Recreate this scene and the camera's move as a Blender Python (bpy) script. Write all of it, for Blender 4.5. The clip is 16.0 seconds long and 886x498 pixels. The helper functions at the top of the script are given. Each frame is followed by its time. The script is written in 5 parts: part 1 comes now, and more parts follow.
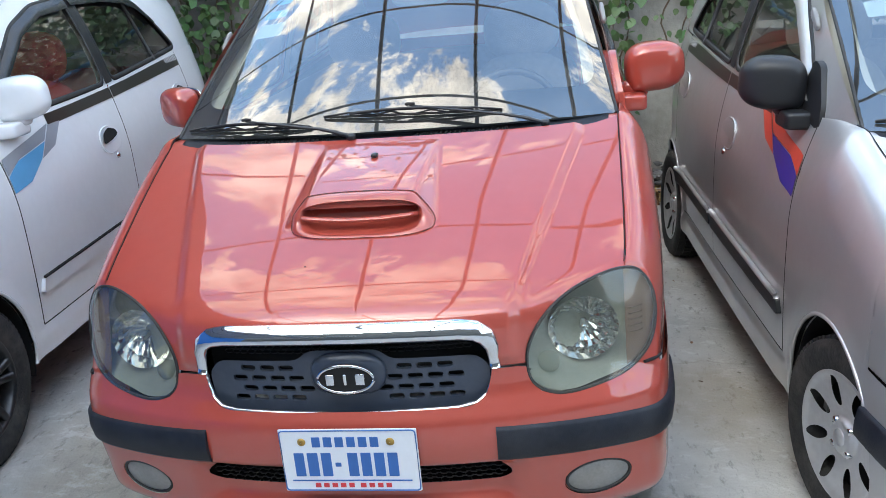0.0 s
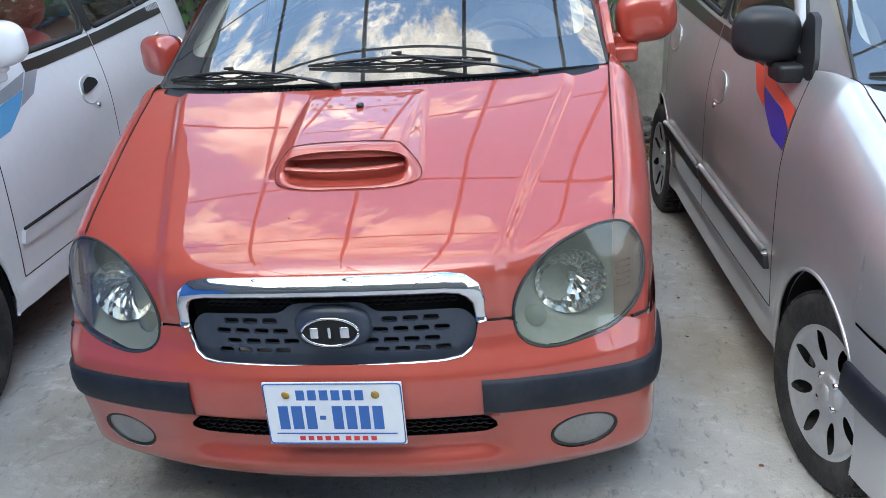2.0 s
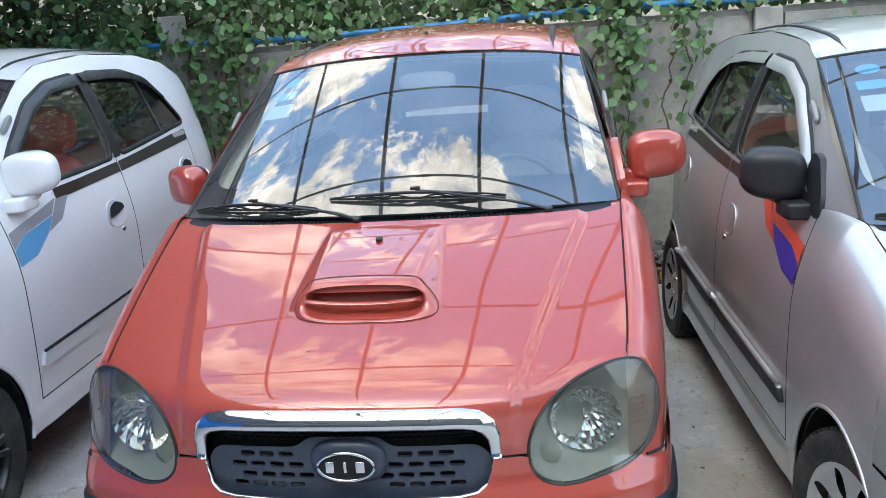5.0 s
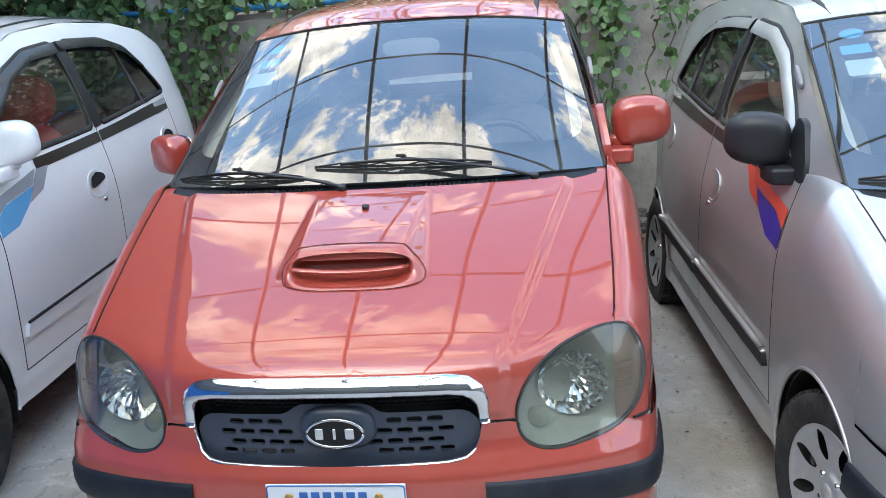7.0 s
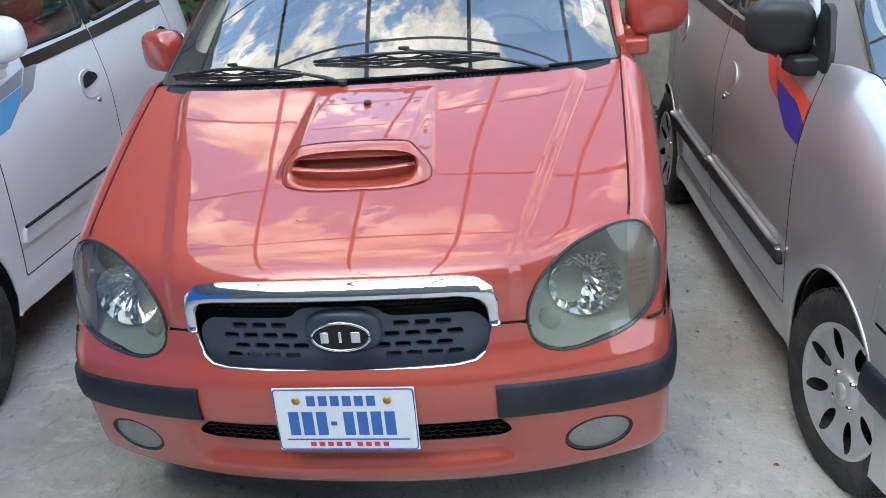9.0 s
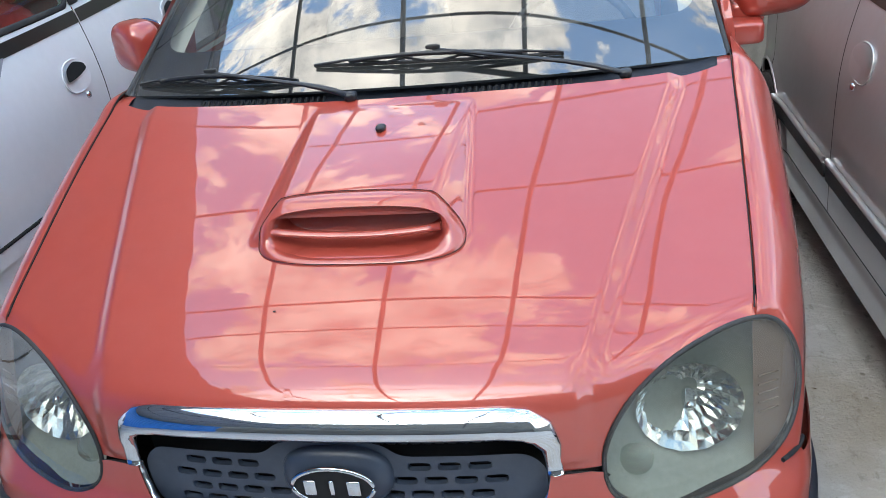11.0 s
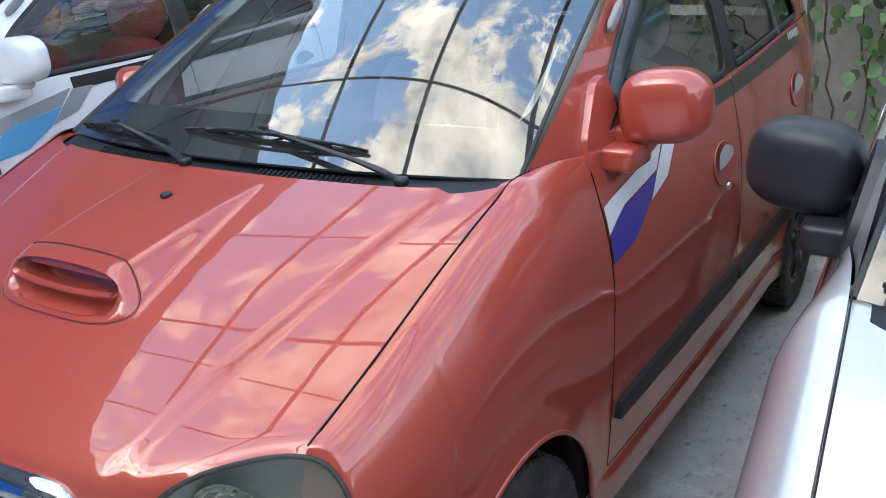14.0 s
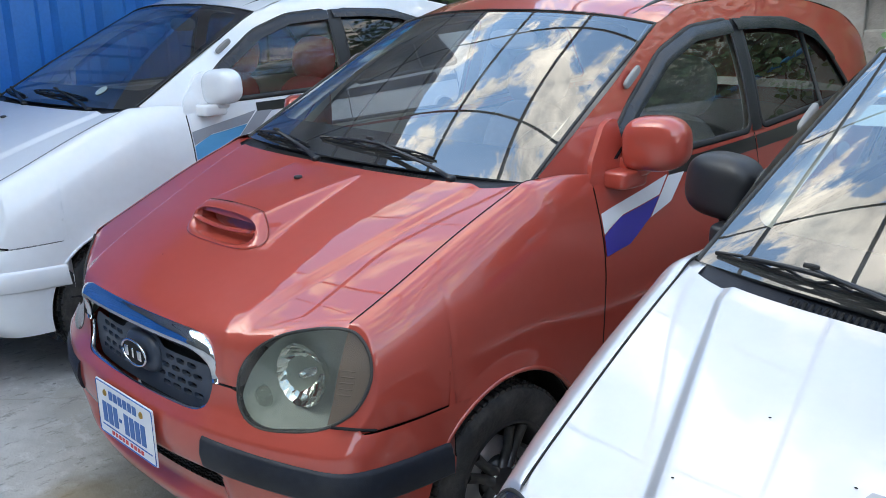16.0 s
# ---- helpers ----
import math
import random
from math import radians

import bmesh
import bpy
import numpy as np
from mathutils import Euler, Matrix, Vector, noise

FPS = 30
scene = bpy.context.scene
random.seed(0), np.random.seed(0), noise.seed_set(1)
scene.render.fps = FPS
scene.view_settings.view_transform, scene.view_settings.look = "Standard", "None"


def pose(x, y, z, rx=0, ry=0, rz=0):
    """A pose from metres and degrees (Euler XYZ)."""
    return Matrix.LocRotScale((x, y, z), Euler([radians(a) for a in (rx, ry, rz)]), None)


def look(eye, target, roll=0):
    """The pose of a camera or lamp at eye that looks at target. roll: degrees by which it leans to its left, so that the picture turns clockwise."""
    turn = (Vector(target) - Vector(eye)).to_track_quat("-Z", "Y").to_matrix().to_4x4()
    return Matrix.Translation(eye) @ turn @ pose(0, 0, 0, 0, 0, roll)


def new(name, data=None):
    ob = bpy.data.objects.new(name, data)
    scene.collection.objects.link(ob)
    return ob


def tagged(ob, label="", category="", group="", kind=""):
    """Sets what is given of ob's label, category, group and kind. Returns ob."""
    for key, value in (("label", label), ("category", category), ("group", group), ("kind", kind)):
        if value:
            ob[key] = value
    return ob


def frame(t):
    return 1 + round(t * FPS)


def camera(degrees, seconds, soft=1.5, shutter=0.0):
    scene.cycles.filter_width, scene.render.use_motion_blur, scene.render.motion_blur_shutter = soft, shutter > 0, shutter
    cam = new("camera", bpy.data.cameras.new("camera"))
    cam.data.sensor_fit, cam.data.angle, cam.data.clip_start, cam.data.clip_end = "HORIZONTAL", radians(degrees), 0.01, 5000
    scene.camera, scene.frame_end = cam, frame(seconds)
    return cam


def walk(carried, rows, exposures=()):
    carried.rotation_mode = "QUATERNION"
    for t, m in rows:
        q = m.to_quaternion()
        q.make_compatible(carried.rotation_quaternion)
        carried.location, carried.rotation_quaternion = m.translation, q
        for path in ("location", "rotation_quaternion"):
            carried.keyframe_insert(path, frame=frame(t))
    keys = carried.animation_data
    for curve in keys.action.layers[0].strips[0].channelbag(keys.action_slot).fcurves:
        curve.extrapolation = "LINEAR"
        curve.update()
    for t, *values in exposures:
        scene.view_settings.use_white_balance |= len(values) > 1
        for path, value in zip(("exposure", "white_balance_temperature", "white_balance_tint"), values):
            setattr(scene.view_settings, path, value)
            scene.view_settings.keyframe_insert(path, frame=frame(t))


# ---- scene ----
cam = camera(52.7, 16.0, soft=0.5)
PATH = [
    (0, (0.572, -1.791, 1.592), (0.267, 0.083, 0.964), -5.7),
    (0.5, (0.573, -1.783, 1.58), (0.274, 0.08, 0.918), -5.5),
    (1, (0.57, -1.771, 1.572), (0.294, 0.081, 0.871), -5.2),
    (1.5, (0.569, -1.762, 1.568), (0.299, 0.08, 0.839), -5.1),
    (2, (0.569, -1.763, 1.572), (0.288, 0.08, 0.85), -5.2),
    (2.5, (0.57, -1.77, 1.589), (0.269, 0.084, 0.902), -5.2),
    (3, (0.571, -1.776, 1.597), (0.265, 0.093, 0.956), -5.2),
    (3.5, (0.573, -1.787, 1.615), (0.266, 0.104, 1.04), -5.1),
    (4, (0.567, -1.79, 1.625), (0.262, 0.117, 1.106), -4.8),
    (4.2, (0.568, -1.792, 1.631), (0.261, 0.119, 1.128), -4.8),
    (6.3, (0.555, -1.79, 1.644), (0.286, 0.133, 1.166), -4.4),
    (6.5, (0.551, -1.792, 1.642), (0.285, 0.125, 1.139), -4.5),
    (7, (0.556, -1.793, 1.633), (0.293, 0.112, 1.083), -4.8),
    (7.5, (0.561, -1.791, 1.629), (0.296, 0.102, 1.038), -5.2),
    (8, (0.556, -1.786, 1.614), (0.289, 0.09, 0.973), -5.3),
    (8.5, (0.551, -1.772, 1.6), (0.274, 0.083, 0.904), -5.5),
    (8.7, (0.545, -1.761, 1.597), (0.272, 0.084, 0.875), -5.5),
    (10.8, (0.494, -1.068, 1.59), (0.075, 0.704, 0.763), -7.1),
    (11, (0.493, -1.017, 1.578), (0.073, 0.75, 0.74), -7.7),
    (11.5, (0.573, -0.901, 1.566), (0.081, 0.842, 0.719), -8.4),
    (12, (0.815, -0.765, 1.565), (0.257, 0.964, 0.729), -7.6),
    (12.5, (0.958, -0.63, 1.569), (0.3, 1.073, 0.753), -6.7),
    (13, (1.088, -0.487, 1.564), (0.317, 1.191, 0.796), -5.7),
    (13.5, (1.319, -0.461, 1.559), (0.374, 1.143, 0.829), -4.9),
    (14, (1.498, -0.562, 1.547), (0.438, 0.999, 0.882), -4.0),
    (14.5, (1.682, -0.687, 1.546), (0.525, 0.823, 0.929), -3.6),
    (15, (1.855, -0.829, 1.569), (0.625, 0.646, 1.009), -2.8),
    (15.5, (2.072, -0.905, 1.564), (0.757, 0.511, 1.051), -1.8),
    (16, (2.238, -0.972, 1.566), (0.867, 0.386, 1.042), -1.3),
]
walk(cam, [(t, look(eye, target, roll)) for t, eye, target, roll in PATH], ((0, 1.14, 7150, 8), (10, 1.14, 7150, 8), (13, 1.10, 7150, 8), (14, 1.0, 7150, 8), (16, 0.80, 7150, 8)))

# ---------------------------------------------------------------- world, sun, exposure
SUN_EL, SUN_ROT = 50.0, 196.0
world = bpy.data.worlds.new("sky")
scene.world = world
world.use_nodes = True
wn, wl = world.node_tree.nodes, world.node_tree.links
wn.clear()
w_out = wn.new("ShaderNodeOutputWorld")
w_bg = wn.new("ShaderNodeBackground")
w_sky = wn.new("ShaderNodeTexSky")
w_sky.sky_type, w_sky.sun_disc = "NISHITA", False
w_sky.sun_elevation, w_sky.sun_rotation = radians(SUN_EL), radians(SUN_ROT)
w_co = wn.new("ShaderNodeTexCoord")
w_xyz = wn.new("ShaderNodeSeparateXYZ")
w_den = wn.new("ShaderNodeMath")
w_den.operation, w_den.inputs[1].default_value = "ADD", 0.25
w_up = wn.new("ShaderNodeMath")
w_up.operation, w_up.inputs[1].default_value = "MAXIMUM", 0.0
w_dx, w_dy = wn.new("ShaderNodeMath"), wn.new("ShaderNodeMath")
w_dx.operation = w_dy.operation = "DIVIDE"
w_map = wn.new("ShaderNodeCombineXYZ")
w_haze = wn.new("ShaderNodeMath")
w_haze.operation, w_haze.inputs[0].default_value = "SUBTRACT", 1.0
w_pow = wn.new("ShaderNodeMath")
w_pow.operation, w_pow.inputs[1].default_value = "POWER", 4.5
w_amt = wn.new("ShaderNodeMath")
w_amt.operation, w_amt.inputs[1].default_value = "MULTIPLY", 0.75
w_hmix = wn.new("ShaderNodeMix")
w_hmix.data_type = "RGBA"
w_hmix.inputs["B"].default_value = (8.2, 8.1, 8.0, 1)
w_noise = wn.new("ShaderNodeTexNoise")
w_noise.inputs["Scale"].default_value = 6.2
w_noise.inputs["Detail"].default_value = 11.0
w_noise.inputs["Roughness"].default_value = 0.68
w_noise.inputs["Distortion"].default_value = 0.2
w_ramp = wn.new("ShaderNodeValToRGB")
w_ramp.color_ramp.elements[0].position, w_ramp.color_ramp.elements[1].position = 0.505, 0.56
w_noise2 = wn.new("ShaderNodeTexNoise")
w_noise2.inputs["Scale"].default_value = 11.0
w_noise2.inputs["Detail"].default_value = 10.0
w_noise2.inputs["Roughness"].default_value = 0.66
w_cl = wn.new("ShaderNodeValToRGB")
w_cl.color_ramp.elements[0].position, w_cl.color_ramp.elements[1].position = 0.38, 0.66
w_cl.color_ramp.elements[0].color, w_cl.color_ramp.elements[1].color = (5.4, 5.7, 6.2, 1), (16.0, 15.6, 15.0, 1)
w_mix = wn.new("ShaderNodeMix")
w_mix.data_type = "RGBA"
w_bg.inputs["Strength"].default_value = 0.15
wl.new(w_co.outputs["Generated"], w_xyz.inputs["Vector"])
wl.new(w_xyz.outputs["Z"], w_up.inputs[0])
wl.new(w_up.outputs[0], w_den.inputs[0])
wl.new(w_xyz.outputs["X"], w_dx.inputs[0]), wl.new(w_den.outputs[0], w_dx.inputs[1])
wl.new(w_xyz.outputs["Y"], w_dy.inputs[0]), wl.new(w_den.outputs[0], w_dy.inputs[1])
wl.new(w_dx.outputs[0], w_map.inputs["X"]), wl.new(w_dy.outputs[0], w_map.inputs["Y"])
wl.new(w_up.outputs[0], w_haze.inputs[1])
wl.new(w_haze.outputs[0], w_pow.inputs[0]), wl.new(w_pow.outputs[0], w_amt.inputs[0])
wl.new(w_amt.outputs[0], w_hmix.inputs["Factor"])
w_street = wn.new("ShaderNodeMapping")
w_street.inputs["Scale"].default_value = (0.9, 1.0, 1.0)
wl.new(w_map.outputs["Vector"], w_street.inputs["Vector"])
wl.new(w_street.outputs["Vector"], w_noise.inputs["Vector"])
wl.new(w_street.outputs["Vector"], w_noise2.inputs["Vector"])
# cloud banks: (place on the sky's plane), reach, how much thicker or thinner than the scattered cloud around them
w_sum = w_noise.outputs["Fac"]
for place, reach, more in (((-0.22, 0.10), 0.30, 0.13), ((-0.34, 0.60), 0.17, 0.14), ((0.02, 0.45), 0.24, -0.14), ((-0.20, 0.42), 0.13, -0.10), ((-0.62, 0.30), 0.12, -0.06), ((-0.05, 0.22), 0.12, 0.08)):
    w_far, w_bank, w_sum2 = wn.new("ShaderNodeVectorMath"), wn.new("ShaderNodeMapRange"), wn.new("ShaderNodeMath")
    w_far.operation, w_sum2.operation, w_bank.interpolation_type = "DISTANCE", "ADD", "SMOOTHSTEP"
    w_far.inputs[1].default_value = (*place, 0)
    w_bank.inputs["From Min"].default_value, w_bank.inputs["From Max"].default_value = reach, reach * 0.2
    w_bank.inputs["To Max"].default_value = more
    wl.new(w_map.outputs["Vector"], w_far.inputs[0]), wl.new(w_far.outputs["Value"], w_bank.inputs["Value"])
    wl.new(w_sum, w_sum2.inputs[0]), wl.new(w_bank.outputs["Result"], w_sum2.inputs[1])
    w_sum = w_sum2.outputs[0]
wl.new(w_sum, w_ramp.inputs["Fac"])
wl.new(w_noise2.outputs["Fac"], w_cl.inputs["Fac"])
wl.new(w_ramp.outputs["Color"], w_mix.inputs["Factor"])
w_lift = wn.new("ShaderNodeMix")
w_lift.data_type, w_lift.blend_type = "RGBA", "MULTIPLY"
w_lift.inputs["Factor"].default_value, w_lift.inputs["B"].default_value = 1.0, (2.3, 2.75, 2.9, 1)
wl.new(w_sky.outputs["Color"], w_lift.inputs["A"])
wl.new(w_lift.outputs["Result"], w_mix.inputs["A"])
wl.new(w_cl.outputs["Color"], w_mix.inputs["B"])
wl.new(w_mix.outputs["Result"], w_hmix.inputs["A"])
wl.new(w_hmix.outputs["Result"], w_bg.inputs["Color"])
wl.new(w_bg.outputs["Background"], w_out.inputs["Surface"])

sun_data = bpy.data.lights.new("sun", "SUN")
sun_data.energy, sun_data.angle, sun_data.color = 0.3, radians(40), (1.0, 0.96, 0.9)
sun = new("sun", sun_data)
sun.matrix_world = look((0, 0, 0), (-Vector((math.sin(radians(SUN_ROT)) * math.cos(radians(SUN_EL)), math.cos(radians(SUN_ROT)) * math.cos(radians(SUN_EL)), math.sin(radians(SUN_EL))))))


# ---------------------------------------------------------------- materials
def material(name, colour, rough=0.5, metal=0.0, coat=0.0, vary=0.06, scale=6.0, bump=0.0, bump_scale=120.0, spec=0.5, dirt=None, dirt_amount=0.0, dirt_scale=2.0, island=False):
    """A procedural surface: a base colour with two scales of variation, optional dirt and fine relief."""
    m = bpy.data.materials.new(name)
    m.use_nodes = True
    n, l = m.node_tree.nodes, m.node_tree.links
    b = n["Principled BSDF"]
    b.inputs["Roughness"].default_value, b.inputs["Metallic"].default_value = rough, metal
    b.inputs["Specular IOR Level"].default_value = spec
    b.inputs["Coat Weight"].default_value, b.inputs["Coat Roughness"].default_value = coat, 0.015
    co = n.new("ShaderNodeTexCoord")
    t1, t2 = n.new("ShaderNodeTexNoise"), n.new("ShaderNodeTexNoise")
    t1.inputs["Scale"].default_value, t2.inputs["Scale"].default_value = scale, scale * 9
    t1.inputs["Detail"].default_value = t2.inputs["Detail"].default_value = 5
    for t in (t1, t2):
        l.new(co.outputs["Object"], t.inputs["Vector"])
    add = n.new("ShaderNodeMath")
    add.operation = "ADD"
    l.new(t1.outputs["Fac"], add.inputs[0]), l.new(t2.outputs["Fac"], add.inputs[1])
    rng = n.new("ShaderNodeMapRange")
    rng.inputs["From Min"].default_value, rng.inputs["From Max"].default_value = 0.6, 1.4
    rng.inputs["To Min"].default_value, rng.inputs["To Max"].default_value = 1 - vary, 1 + vary
    l.new(add.outputs[0], rng.inputs["Value"])
    mul = n.new("ShaderNodeMix")
    mul.data_type, mul.blend_type = "RGBA", "MULTIPLY"
    mul.inputs["Factor"].default_value = 1.0
    mul.inputs["A"].default_value = (*colour, 1)
    grey = n.new("ShaderNodeCombineColor")
    for k in range(3):
        l.new(rng.outputs["Result"], grey.inputs[k])
    l.new(grey.outputs["Color"], mul.inputs["B"])
    last = mul.outputs["Result"]
    if island:
        geo = n.new("ShaderNodeNewGeometry")
        hsv = n.new("ShaderNodeHueSaturation")
        r2 = n.new("ShaderNodeMapRange")
        r2.inputs["To Min"].default_value, r2.inputs["To Max"].default_value = 0.55, 1.5
        l.new(geo.outputs["Random Per Island"], r2.inputs["Value"])
        l.new(r2.outputs["Result"], hsv.inputs["Value"])
        r3 = n.new("ShaderNodeMapRange")
        r3.inputs["To Min"].default_value, r3.inputs["To Max"].default_value = 0.47, 0.525
        l.new(geo.outputs["Random Per Island"], r3.inputs["Value"])
        l.new(r3.outputs["Result"], hsv.inputs["Hue"])
        l.new(last, hsv.inputs["Color"])
        last = hsv.outputs["Color"]
    if dirt:
        d = n.new("ShaderNodeTexNoise")
        d.inputs["Scale"].default_value, d.inputs["Detail"].default_value, d.inputs["Roughness"].default_value = dirt_scale, 8, 0.68
        l.new(co.outputs["Object"], d.inputs["Vector"])
        dr = n.new("ShaderNodeMapRange")
        dr.inputs["From Min"].default_value, dr.inputs["From Max"].default_value = 0.45, 0.75
        dr.inputs["To Max"].default_value = dirt_amount
        l.new(d.outputs["Fac"], dr.inputs["Value"])
        dm = n.new("ShaderNodeMix")
        dm.data_type = "RGBA"
        dm.inputs["B"].default_value = (*dirt, 1)
        l.new(dr.outputs["Result"], dm.inputs["Factor"]), l.new(last, dm.inputs["A"])
        last = dm.outputs["Result"]
        rr = n.new("ShaderNodeMapRange")
        rr.inputs["To Min"].default_value, rr.inputs["To Max"].default_value = rough, min(1.0, rough + 0.35)
        l.new(dr.outputs["Result"], rr.inputs["Value"]), l.new(rr.outputs["Result"], b.inputs["Roughness"])
    l.new(last, b.inputs["Base Color"])
    if bump:
        bn, bt = n.new("ShaderNodeBump"), n.new("ShaderNodeTexNoise")
        bt.inputs["Scale"].default_value, bt.inputs["Detail"].default_value = bump_scale, 4
        l.new(co.outputs["Object"], bt.inputs["Vector"])
        bn.inputs["Strength"].default_value, bn.inputs["Distance"].default_value = bump, 0.01
        l.new(bt.outputs["Fac"], bn.inputs["Height"]), l.new(bn.outputs["Normal"], b.inputs["Normal"])
    return m


def paint(name, colour, flake=0.25, dust=(0.45, 0.4, 0.36), dust_amount=0.10, rough=0.32):
    """Car paint under a clear coat, with a little orange peel and dust."""
    m = material(name, colour, rough=rough, metal=flake, coat=1.0, vary=0.03, scale=3.0, dirt=dust, dirt_amount=dust_amount, dirt_scale=1.7)
    n, l = m.node_tree.nodes, m.node_tree.links
    b = n["Principled BSDF"]
    b.inputs["Coat IOR"].default_value = 1.70
    b.inputs["Specular IOR Level"].default_value = 0.15
    co = n["Texture Coordinate"]
    bt, bn = n.new("ShaderNodeTexNoise"), n.new("ShaderNodeBump")
    bt.inputs["Scale"].default_value, bt.inputs["Detail"].default_value = 7.0, 2
    bn.inputs["Strength"].default_value, bn.inputs["Distance"].default_value = 0.045, 0.004
    l.new(co.outputs["Object"], bt.inputs["Vector"])
    l.new(bt.outputs["Fac"], bn.inputs["Height"]), l.new(bn.outputs["Normal"], b.inputs["Coat Normal"])
    return m


def glass(name, tint=(0.8, 0.86, 0.84), gloss=0.21, dusty=0.05):
    """A clear pane: straight-through light with a tint, and a mirror gloss that grows towards grazing."""
    m = bpy.data.materials.new(name)
    m.use_nodes = True
    n, l = m.node_tree.nodes, m.node_tree.links
    n.clear()
    out, mix, tr, gl, lw, pw, sc = (n.new("ShaderNode" + k) for k in ("OutputMaterial", "MixShader", "BsdfTransparent", "BsdfGlossy", "LayerWeight", "Math", "MapRange"))
    tr.inputs["Color"].default_value = (*tint, 1)
    gl.inputs["Roughness"].default_value = 0.0
    lw.inputs["Blend"].default_value = 0.5
    pw.operation, pw.inputs[1].default_value = "POWER", 3.0
    sc.inputs["To Min"].default_value, sc.inputs["To Max"].default_value = gloss, 1.0
    l.new(lw.outputs["Facing"], pw.inputs[0]), l.new(pw.outputs[0], sc.inputs["Value"])
    df, mix2, nz, mr, co = (n.new("ShaderNode" + k) for k in ("BsdfDiffuse", "MixShader", "TexNoise", "MapRange", "TexCoord"))
    df.inputs["Color"].default_value = (0.5, 0.48, 0.45, 1)
    nz.inputs["Scale"].default_value, nz.inputs["Detail"].default_value = 5.0, 4
    mr.inputs["From Min"].default_value, mr.inputs["From Max"].default_value = 0.4, 0.8
    mr.inputs["To Min"].default_value, mr.inputs["To Max"].default_value = dusty * 0.4, dusty * 2.5
    l.new(co.outputs["Object"], nz.inputs["Vector"]), l.new(nz.outputs["Fac"], mr.inputs["Value"])
    l.new(mr.outputs["Result"], mix2.inputs["Fac"]), l.new(tr.outputs[0], mix2.inputs[1]), l.new(df.outputs[0], mix2.inputs[2])
    l.new(sc.outputs["Result"], mix.inputs["Fac"]), l.new(mix2.outputs[0], mix.inputs[1]), l.new(gl.outputs[0], mix.inputs[2])
    l.new(mix.outputs[0], out.inputs["Surface"])
    return m


RED = paint("red_paint", (0.41, 0.064, 0.044), flake=0.1, dust_amount=0.05)
WHITE = paint("white_paint", (0.83, 0.84, 0.86), flake=0.0, dust=(0.5, 0.48, 0.45))
SILVER = paint("silver_paint", (0.60, 0.595, 0.60), flake=0.60, rough=0.34, dust=(0.32, 0.29, 0.25), dust_amount=0.22)
BLACK_PLASTIC = material("black_plastic", (0.013, 0.014, 0.017), 0.42, vary=0.2, bump=0.06, bump_scale=400, dirt=(0.14, 0.13, 0.12), dirt_amount=0.06)
GRILLE_PLASTIC = material("faded_navy_plastic", (0.042, 0.055, 0.082), 0.36, vary=0.12, dirt=(0.2, 0.2, 0.2), dirt_amount=0.15, dirt_scale=7)
NAVY_PLASTIC = material("faded_black_plastic", (0.010, 0.013, 0.021), 0.5, vary=0.25, bump=0.1, bump_scale=300, spec=0.3, dirt=(0.2, 0.2, 0.2), dirt_amount=0.10, dirt_scale=5)
RUBBER = material("rubber", (0.018, 0.018, 0.019), 0.62, vary=0.2, dirt=(0.2, 0.18, 0.16), dirt_amount=0.2, dirt_scale=5)
TYRE = material("tyre_rubber", (0.022, 0.022, 0.023), 0.75, vary=0.25, bump=0.3, bump_scale=90, dirt=(0.22, 0.20, 0.18), dirt_amount=0.35, dirt_scale=9)
# near-black of dark parts and joints; stands in for shade in hollows and undersides
DARK = material("dark_parts_and_shade", (0.008, 0.008, 0.009), 0.9, vary=0.2)
CHROME = material("chrome", (0.72, 0.74, 0.77), 0.035, metal=1.0, vary=0.02, dirt=(0.3, 0.28, 0.26), dirt_amount=0.12, dirt_scale=8)
ALLOY = material("silver_wheel_cover", (0.60, 0.60, 0.61), 0.35, metal=0.5, vary=0.08, dirt=(0.25, 0.22, 0.19), dirt_amount=0.25, dirt_scale=6)
VISOR = material("smoked_deflector", (0.011, 0.013, 0.019), 0.22, vary=0.1, dirt=(0.2, 0.2, 0.2), dirt_amount=0.1, dirt_scale=6)
BLACK_RIM = material("black_rim", (0.05, 0.052, 0.056), 0.3, metal=0.6, vary=0.2, dirt=(0.2, 0.17, 0.14), dirt_amount=0.25, dirt_scale=6)
STEEL = material("steel_tube", (0.10, 0.10, 0.11), 0.5, metal=0.3, vary=0.2)
REFLECTOR = material("lamp_reflector", (0.78, 0.78, 0.78), 0.12, metal=1.0, vary=0.05)
BOWL = material("lamp_bowl", (0.35, 0.365, 0.335), 0.4, vary=0.15, scale=12)
FOG_GLASS = material("cloudy_fog_glass", (0.21, 0.205, 0.20), 0.3, vary=0.2, scale=14, dirt=(0.3, 0.27, 0.22), dirt_amount=0.3, dirt_scale=9)
RADIATOR = material("dusty_radiator", (0.50, 0.49, 0.46), 0.7, vary=0.2, scale=30)
AMBER = material("amber_lens", (0.20, 0.125, 0.095), 0.22, vary=0.15, scale=20)
GLASS = glass("window_glass", (0.86, 0.90, 0.88), dusty=0.06)
TINTED = glass("tinted_window_glass", (0.30, 0.32, 0.32), 0.06, 0.012)
SMOKED = glass("smoked_window_glass", (0.82, 0.86, 0.84), 0.06, 0.02)
LENS = glass("hazy_lamp_lens", (0.74, 0.77, 0.72), 0.055, 0.06)
FRIT = material("black_glass_border", (0.010, 0.011, 0.014), 0.6, vary=0.1, spec=0.1, dirt=(0.2, 0.2, 0.2), dirt_amount=0.06, dirt_scale=12)
